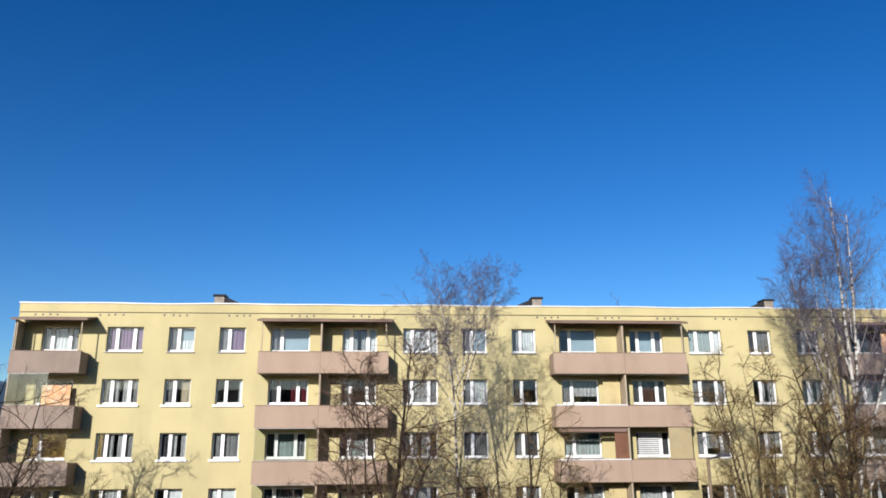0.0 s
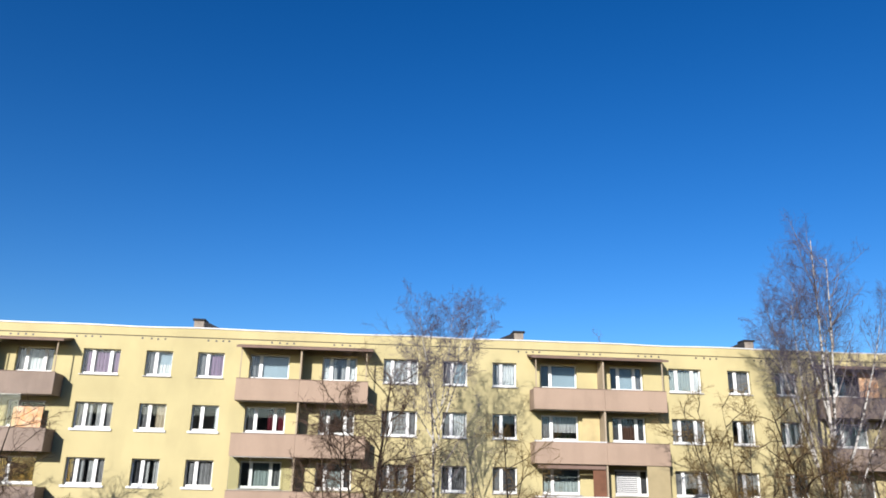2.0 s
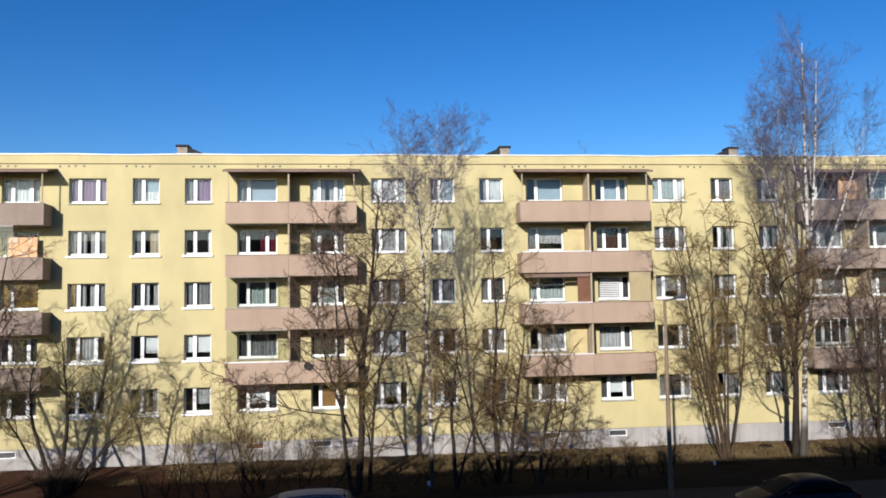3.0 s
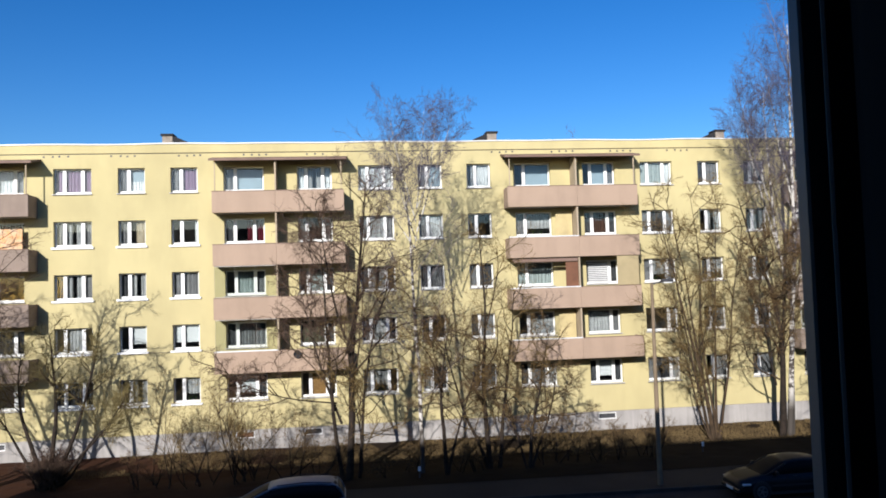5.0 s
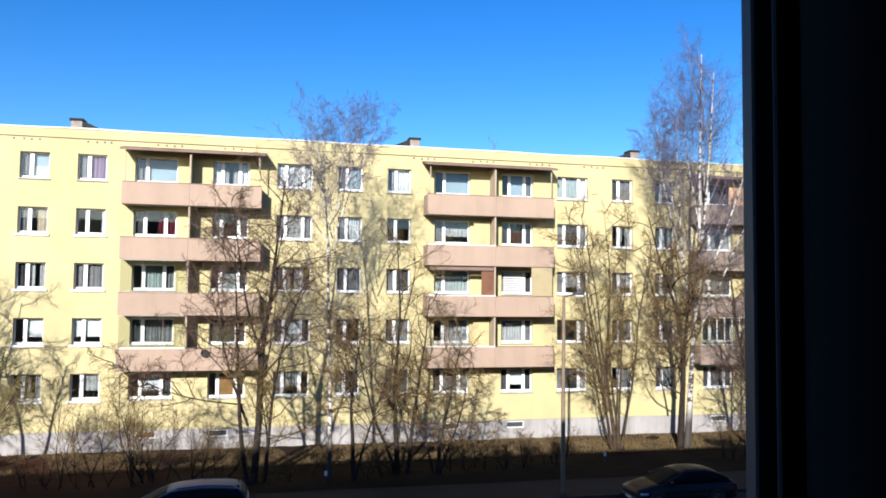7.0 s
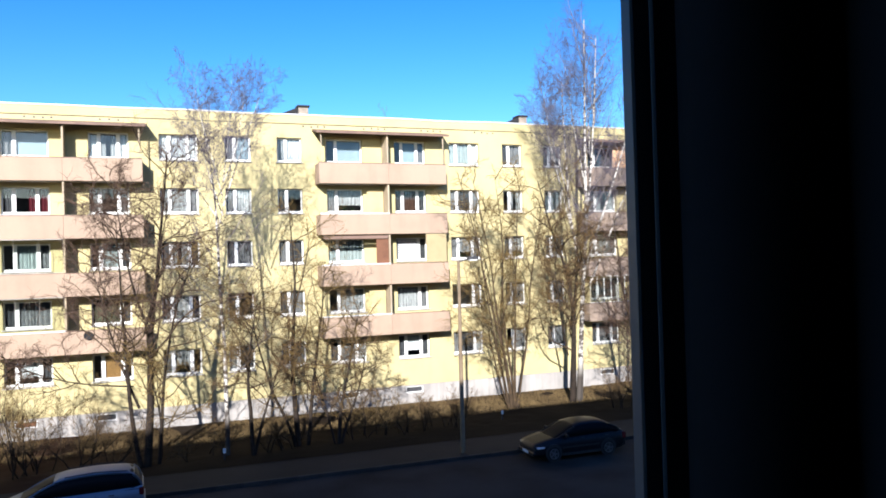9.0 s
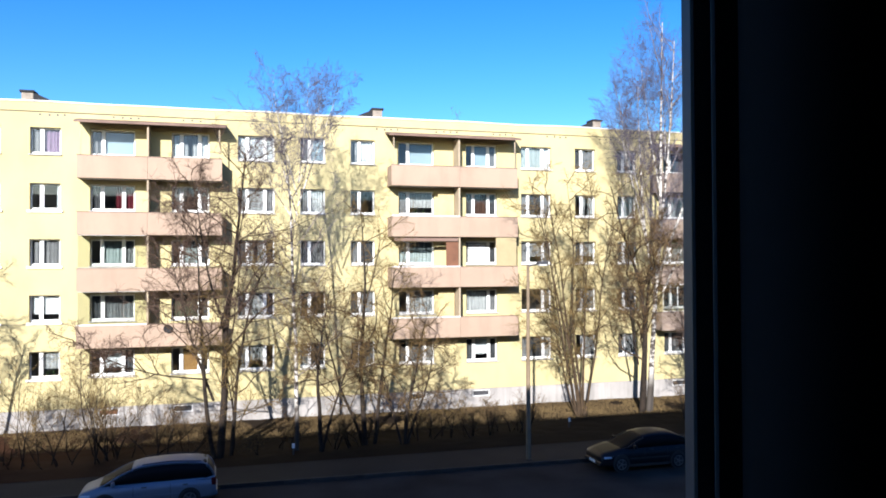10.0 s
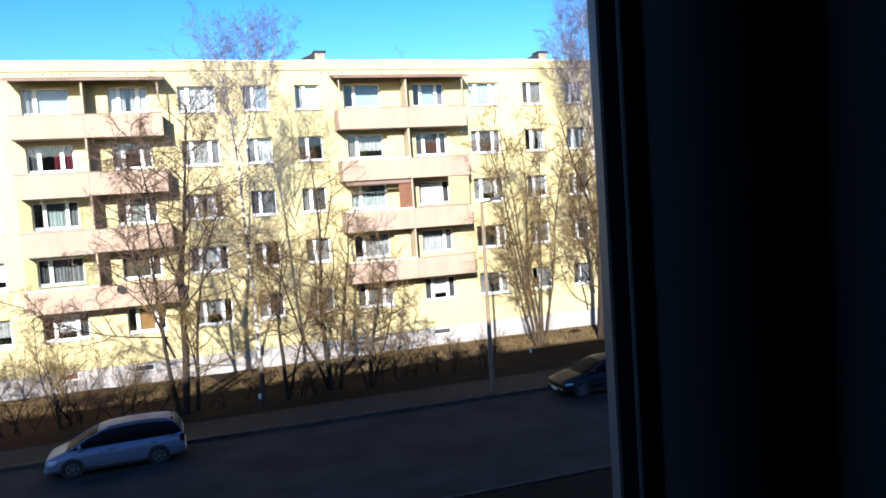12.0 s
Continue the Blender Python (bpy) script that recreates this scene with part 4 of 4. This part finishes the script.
def car(name, label, x, y, turn, paint, L, W, lower, green, roof, roof_span, axles, r, size=(1, 1, 1)):
    """lower: stations (x, bottom, side crease, shoulder, half width share); green: glasshouse corners at the belt and roof; all along x, front at -L/2."""
    c = thing(name, label, "car", (x, y, 0.0))
    c.rotation_euler[2], c.scale = radians(turn), size
    h = W / 2
    rings = []
    for px, zb, zc, zs, k in lower:
        w = h * k
        rings.append([(px, -w * 0.93, zb), (px, -w, zb + 0.12), (px, -w, zc), (px, -w * 0.94, zs), (px, -w * 0.5, zs + 0.035), (px, w * 0.5, zs + 0.035), (px, w * 0.94, zs), (px, w, zc), (px, w, zb + 0.12), (px, w * 0.93, zb)])
    body = part("body", loft(refine(rings)), paint, c, smooth=True)
    (b0, z0), (b1, z1) = green
    # glasshouse: one shell whose sections follow the line of windscreen, roof and tail
    tx, tz = [q[0] for q in roof], [q[1] for q in roof]

    def section(px):
        u = (px - b0) / (b1 - b0)
        belt, zt = z0 + (z1 - z0) * u - 0.01, float(np.interp(px, tx, tz))
        nose = min(1.0, 0.80 + 0.9 * min(px - b0, b1 - px))
        wb = h * 0.93 * nose
        return belt, zt, wb, wb - 0.30 * max(0.0, zt - belt)

    shell_rings = []
    for px in tx:
        belt, zt, wb, wt = section(px)
        top = max(zt, belt + 0.03)
        shell_rings.append([(px, -wb, belt), (px, -wt, top - 0.055 if top > belt + 0.1 else belt + 0.015), (px, -wt * 0.6, top), (px, wt * 0.6, top), (px, wt, top - 0.055 if top > belt + 0.1 else belt + 0.015), (px, wb, belt)])
    part("glasshouse", loft(refine(shell_rings)), CAR_GLASS, c, "dark car windows", smooth=True)
    front, back = roof_span
    roof_rings = []
    for px in np.linspace(front, back, 15):
        belt, zt, wb, wt = section(px)
        e = (wt + 0.012, zt - 0.085)
        roof_rings.append([(px, -e[0], e[1]), (px, -wt * 0.97, zt - 0.022), (px, -wt * 0.6, zt + 0.014), (px, 0, zt + 0.026), (px, wt * 0.6, zt + 0.014), (px, wt * 0.97, zt - 0.022), (px, e[0], e[1]), (px, wt * 0.6, zt - 0.05), (px, -wt * 0.6, zt - 0.05)])
    part("roof", loft(roof_rings), paint, c, smooth=True)
    # pillars: along the windscreen and down the tail
    for s in (-1, 1):
        for xa, xb, r0 in ((b0 + 0.02, front + 0.05, 0.035), (back - 0.05, b1 - 0.03, 0.055)):
            line = []
            for px in np.linspace(xa, xb, 8):
                belt, zt, wb, wt = section(px)
                line.append((px, s * (wt - 0.005), max(belt, zt - 0.06)))
            bm = bmesh.new()
            for q0, q1 in zip(line, line[1:]):
                rod(bm, q0, q1, r0, r0, 6)
            part("pillar", bm, paint, c, smooth=True)
    for s in (-1, 1):
        part("beltline", boxes((b0 + 0.35, b1 - 0.1) + tuple(sorted((s * (h * 0.925), s * (h * 0.945)))) + (z0 + 0.015, z0 + 0.035)), TRIM, c)
    for ax in axles:
        for s in (-1, 1):
            arch = bmesh.new()
            rod(arch, (ax, s * (h - 0.03), r + 0.03), (ax, s * (h + 0.004), r + 0.03), r + 0.06, r + 0.06, 24)
            part("wheel_arch", arch, TRIM, c)
            bm = bmesh.new()
            rod(bm, (ax, s * (h - 0.19), r), (ax, s * (h - 0.02), r), r, r, 28)
            rod(bm, (ax, s * (h - 0.02), r), (ax, s * (h + 0.012), r), r, r * 0.93, 28)
            wheel = part("wheel", bm, RUBBER, c)
            bm = bmesh.new()
            well = bmesh.new()
            rod(well, (ax, s * (h + 0.004), r), (ax, s * (h + 0.0155), r), r * 0.62, r * 0.60, 24)
            part("wheel_well", well, TRIM, wheel)
            for q in range(24):
                a, e = q * math.pi / 12, (q + 1) * math.pi / 12
                rod(bm, (ax + r * 0.64 * math.cos(a), s * (h + 0.018), r + r * 0.64 * math.sin(a)), (ax + r * 0.64 * math.cos(e), s * (h + 0.018), r + r * 0.64 * math.sin(e)), 0.02, 0.02, 5)
            rod(bm, (ax, s * (h + 0.010), r), (ax, s * (h + 0.03), r), r * 0.2, r * 0.16, 12)
            for q in range(5):
                a = q * 2 * math.pi / 5
                rod(bm, (ax, s * (h + 0.022), r), (ax + r * 0.58 * math.cos(a), s * (h + 0.022), r + r * 0.58 * math.sin(a)), 0.03, 0.022, 5)
            part("rim", bm, RIM, wheel)
    f0, f1 = lower[1], lower[-2]
    for s in (-1, 1):
        part("headlight", bevelled(tuple(sorted((lower[1][0] - 0.03, lower[1][0] + 0.30))) + tuple(sorted((s * h * 0.55, s * h * 0.965))) + (f0[3] - (0.17 if paint is PAINT_SILVER else 0.12), f0[3] - (0.01 if paint is PAINT_SILVER else 0.04)), w=0.02), LIGHT_CLEAR, c)
        part("tail_light", bevelled(tuple(sorted((lower[-1][0] - 0.16, lower[-1][0] + 0.01))) + tuple(sorted((s * h * 0.72, s * h * 0.97))) + (f1[3] - 0.30, f1[3] - 0.02), w=0.02), LIGHT_RED, c)
        part("wing_mirror", bevelled((b0 + 0.42, b0 + 0.54) + tuple(sorted((s * (h - 0.04), s * (h + 0.16)))) + (z0 + 0.04, z0 + 0.2), w=0.03), paint, c)
        part("side_strip", boxes((axles[0] + r + 0.1, axles[1] - r - 0.1) + tuple(sorted((s * (h - 0.01), s * (h + 0.012)))) + (0.50, 0.56)), TRIM if paint is PAINT_BLACK else paint, c)
        for dx in (0.36, 0.72):
            hx = b0 + (b1 - b0) * dx
            part("door_handle", bevelled((hx, hx + 0.18) + tuple(sorted((s * (h - 0.03), s * (h + 0.015)))) + (0.84, 0.875), w=0.006), TRIM, c)
    for s in (-1, 1):
        for u in (0.29, 0.61):
            dx = b0 + (b1 - b0) * u
            part("door_seam", boxes((dx, dx + 0.012) + tuple(sorted((s * (h - 0.02), s * (h + 0.004)))) + (0.36, 0.9)), TRIM, c)
        part("sill_trim", boxes((axles[0] + r + 0.08, axles[1] - r - 0.08) + tuple(sorted((s * (h * 0.93), s * (h + 0.002)))) + (0.2, 0.3)), TRIM, c)
        if paint is PAINT_SILVER:
            part("roof_rail", rod(rod(bmesh.new(), (-0.2, s * h * 0.70, 1.635), (0.8, s * h * 0.70, 1.70), 0.016, 0.016, 8), (0.8, s * h * 0.70, 1.70), (1.8, s * h * 0.70, 1.625), 0.016, 0.016, 8), TRIM, c)
    part("bumper", bevelled((lower[0][0] - 0.05, lower[0][0] + 0.35, -h * 0.86, h * 0.86, 0.24, 0.42), w=0.05), paint, c)
    part("grille", bevelled((lower[1][0] - 0.075, lower[1][0] + 0.1, -h * 0.42, h * 0.42, f0[3] - 0.16, f0[3] - 0.05), w=0.015), TRIM, c)
    part("bumper", bevelled((lower[-1][0] - 0.3, lower[-1][0] + 0.05, -h * 0.88, h * 0.88, 0.3, 0.52), w=0.05), paint, c)
    part("number_plate", boxes((lower[0][0] - 0.062, lower[0][0] - 0.052, -0.26, 0.26, 0.3, 0.41)), WHITE, c)
    return c


MPV_LOWER = [(-2.30, 0.34, 0.50, 0.60, 0.80), (-2.18, 0.24, 0.56, 0.72, 0.90), (-1.85, 0.22, 0.62, 0.84, 0.98), (-1.35, 0.22, 0.66, 0.98, 1.0), (-0.5, 0.22, 0.68, 1.0, 1.0), (0.8, 0.22, 0.70, 1.02, 1.0), (1.9, 0.24, 0.72, 1.04, 0.99), (2.24, 0.3, 0.72, 1.04, 0.96), (2.33, 0.38, 0.7, 0.98, 0.93)]
HATCH_LOWER = [(-2.15, 0.34, 0.48, 0.56, 0.78), (-2.02, 0.22, 0.54, 0.68, 0.90), (-1.6, 0.2, 0.58, 0.80, 0.98), (-1.0, 0.2, 0.62, 0.91, 1.0), (0.0, 0.2, 0.64, 0.93, 1.0), (1.2, 0.2, 0.66, 0.95, 1.0), (1.9, 0.24, 0.68, 0.97, 0.97), (2.1, 0.32, 0.66, 0.92, 0.92), (2.18, 0.4, 0.62, 0.8, 0.88)]
car("parked_car", "silver people carrier parked along the far kerb", -2.68, 28.38, 1, PAINT_SILVER, 4.63, 1.8, MPV_LOWER, ((-1.62, 0.95), (2.28, 1.04)),
    [(-1.62, 0.95), (-1.4, 1.09), (-1.0, 1.33), (-0.6, 1.51), (-0.2, 1.61), (0.5, 1.665), (1.2, 1.66), (1.75, 1.61), (2.02, 1.53), (2.16, 1.36), (2.28, 1.06)], (-0.55, 2.04), (-1.42, 1.42), 0.32, (0.948, 0.97, 0.90))
car("parked_car", "black hatchback parked along the far kerb", 16.2, 28.02, -1, PAINT_BLACK, 4.33, 1.76, HATCH_LOWER, ((-1.22, 0.89), (2.04, 0.96)),
    [(-1.22, 0.89), (-1.0, 1.0), (-0.6, 1.21), (-0.25, 1.36), (0.2, 1.43), (0.7, 1.44), (1.15, 1.40), (1.5, 1.30), (1.8, 1.15), (2.04, 0.97)], (-0.28, 1.45), (-1.32, 1.28), 0.315, (0.97, 0.97, 0.96))

# ---- a far block past the end of the lawn ----
far_block = thing("apartment_building", "distant yellow block past the end of the lawn", "building", (-75, 80, -0.05))
far_cols = [2 + 3.2 * i for i in range(10)]
far_holes = [(a, a + 1.4, 2.8 + 2.7 * k, 4.1 + 2.7 * k) for a in far_cols for k in range(5)]
part("wall", wall_with_holes((0, 35.3), (0, 15.6), 0, 0.3, far_holes), YELLOW, far_block)
part("wall", boxes((0, 35.3, 0.302, 11, 0, 15.6)), ROOM, far_block)
part("roof", boxes((-0.1, 35.4, -0.15, 11.1, 15.604, 15.9)), FLASHING, far_block)
for a, b, c, d in far_holes:
    w = part("window", wall_with_holes((a, b), (c, d), 0.1, 0.16, [(a + 0.06, a + 0.5, c + 0.06, d - 0.06), (a + 0.62, b - 0.06, c + 0.06, d - 0.06)]), WHITE, far_block)
    part("pane", boxes((a + 0.02, b - 0.02, 0.17, 0.18, c + 0.02, d - 0.02)), CAR_GLASS, w)
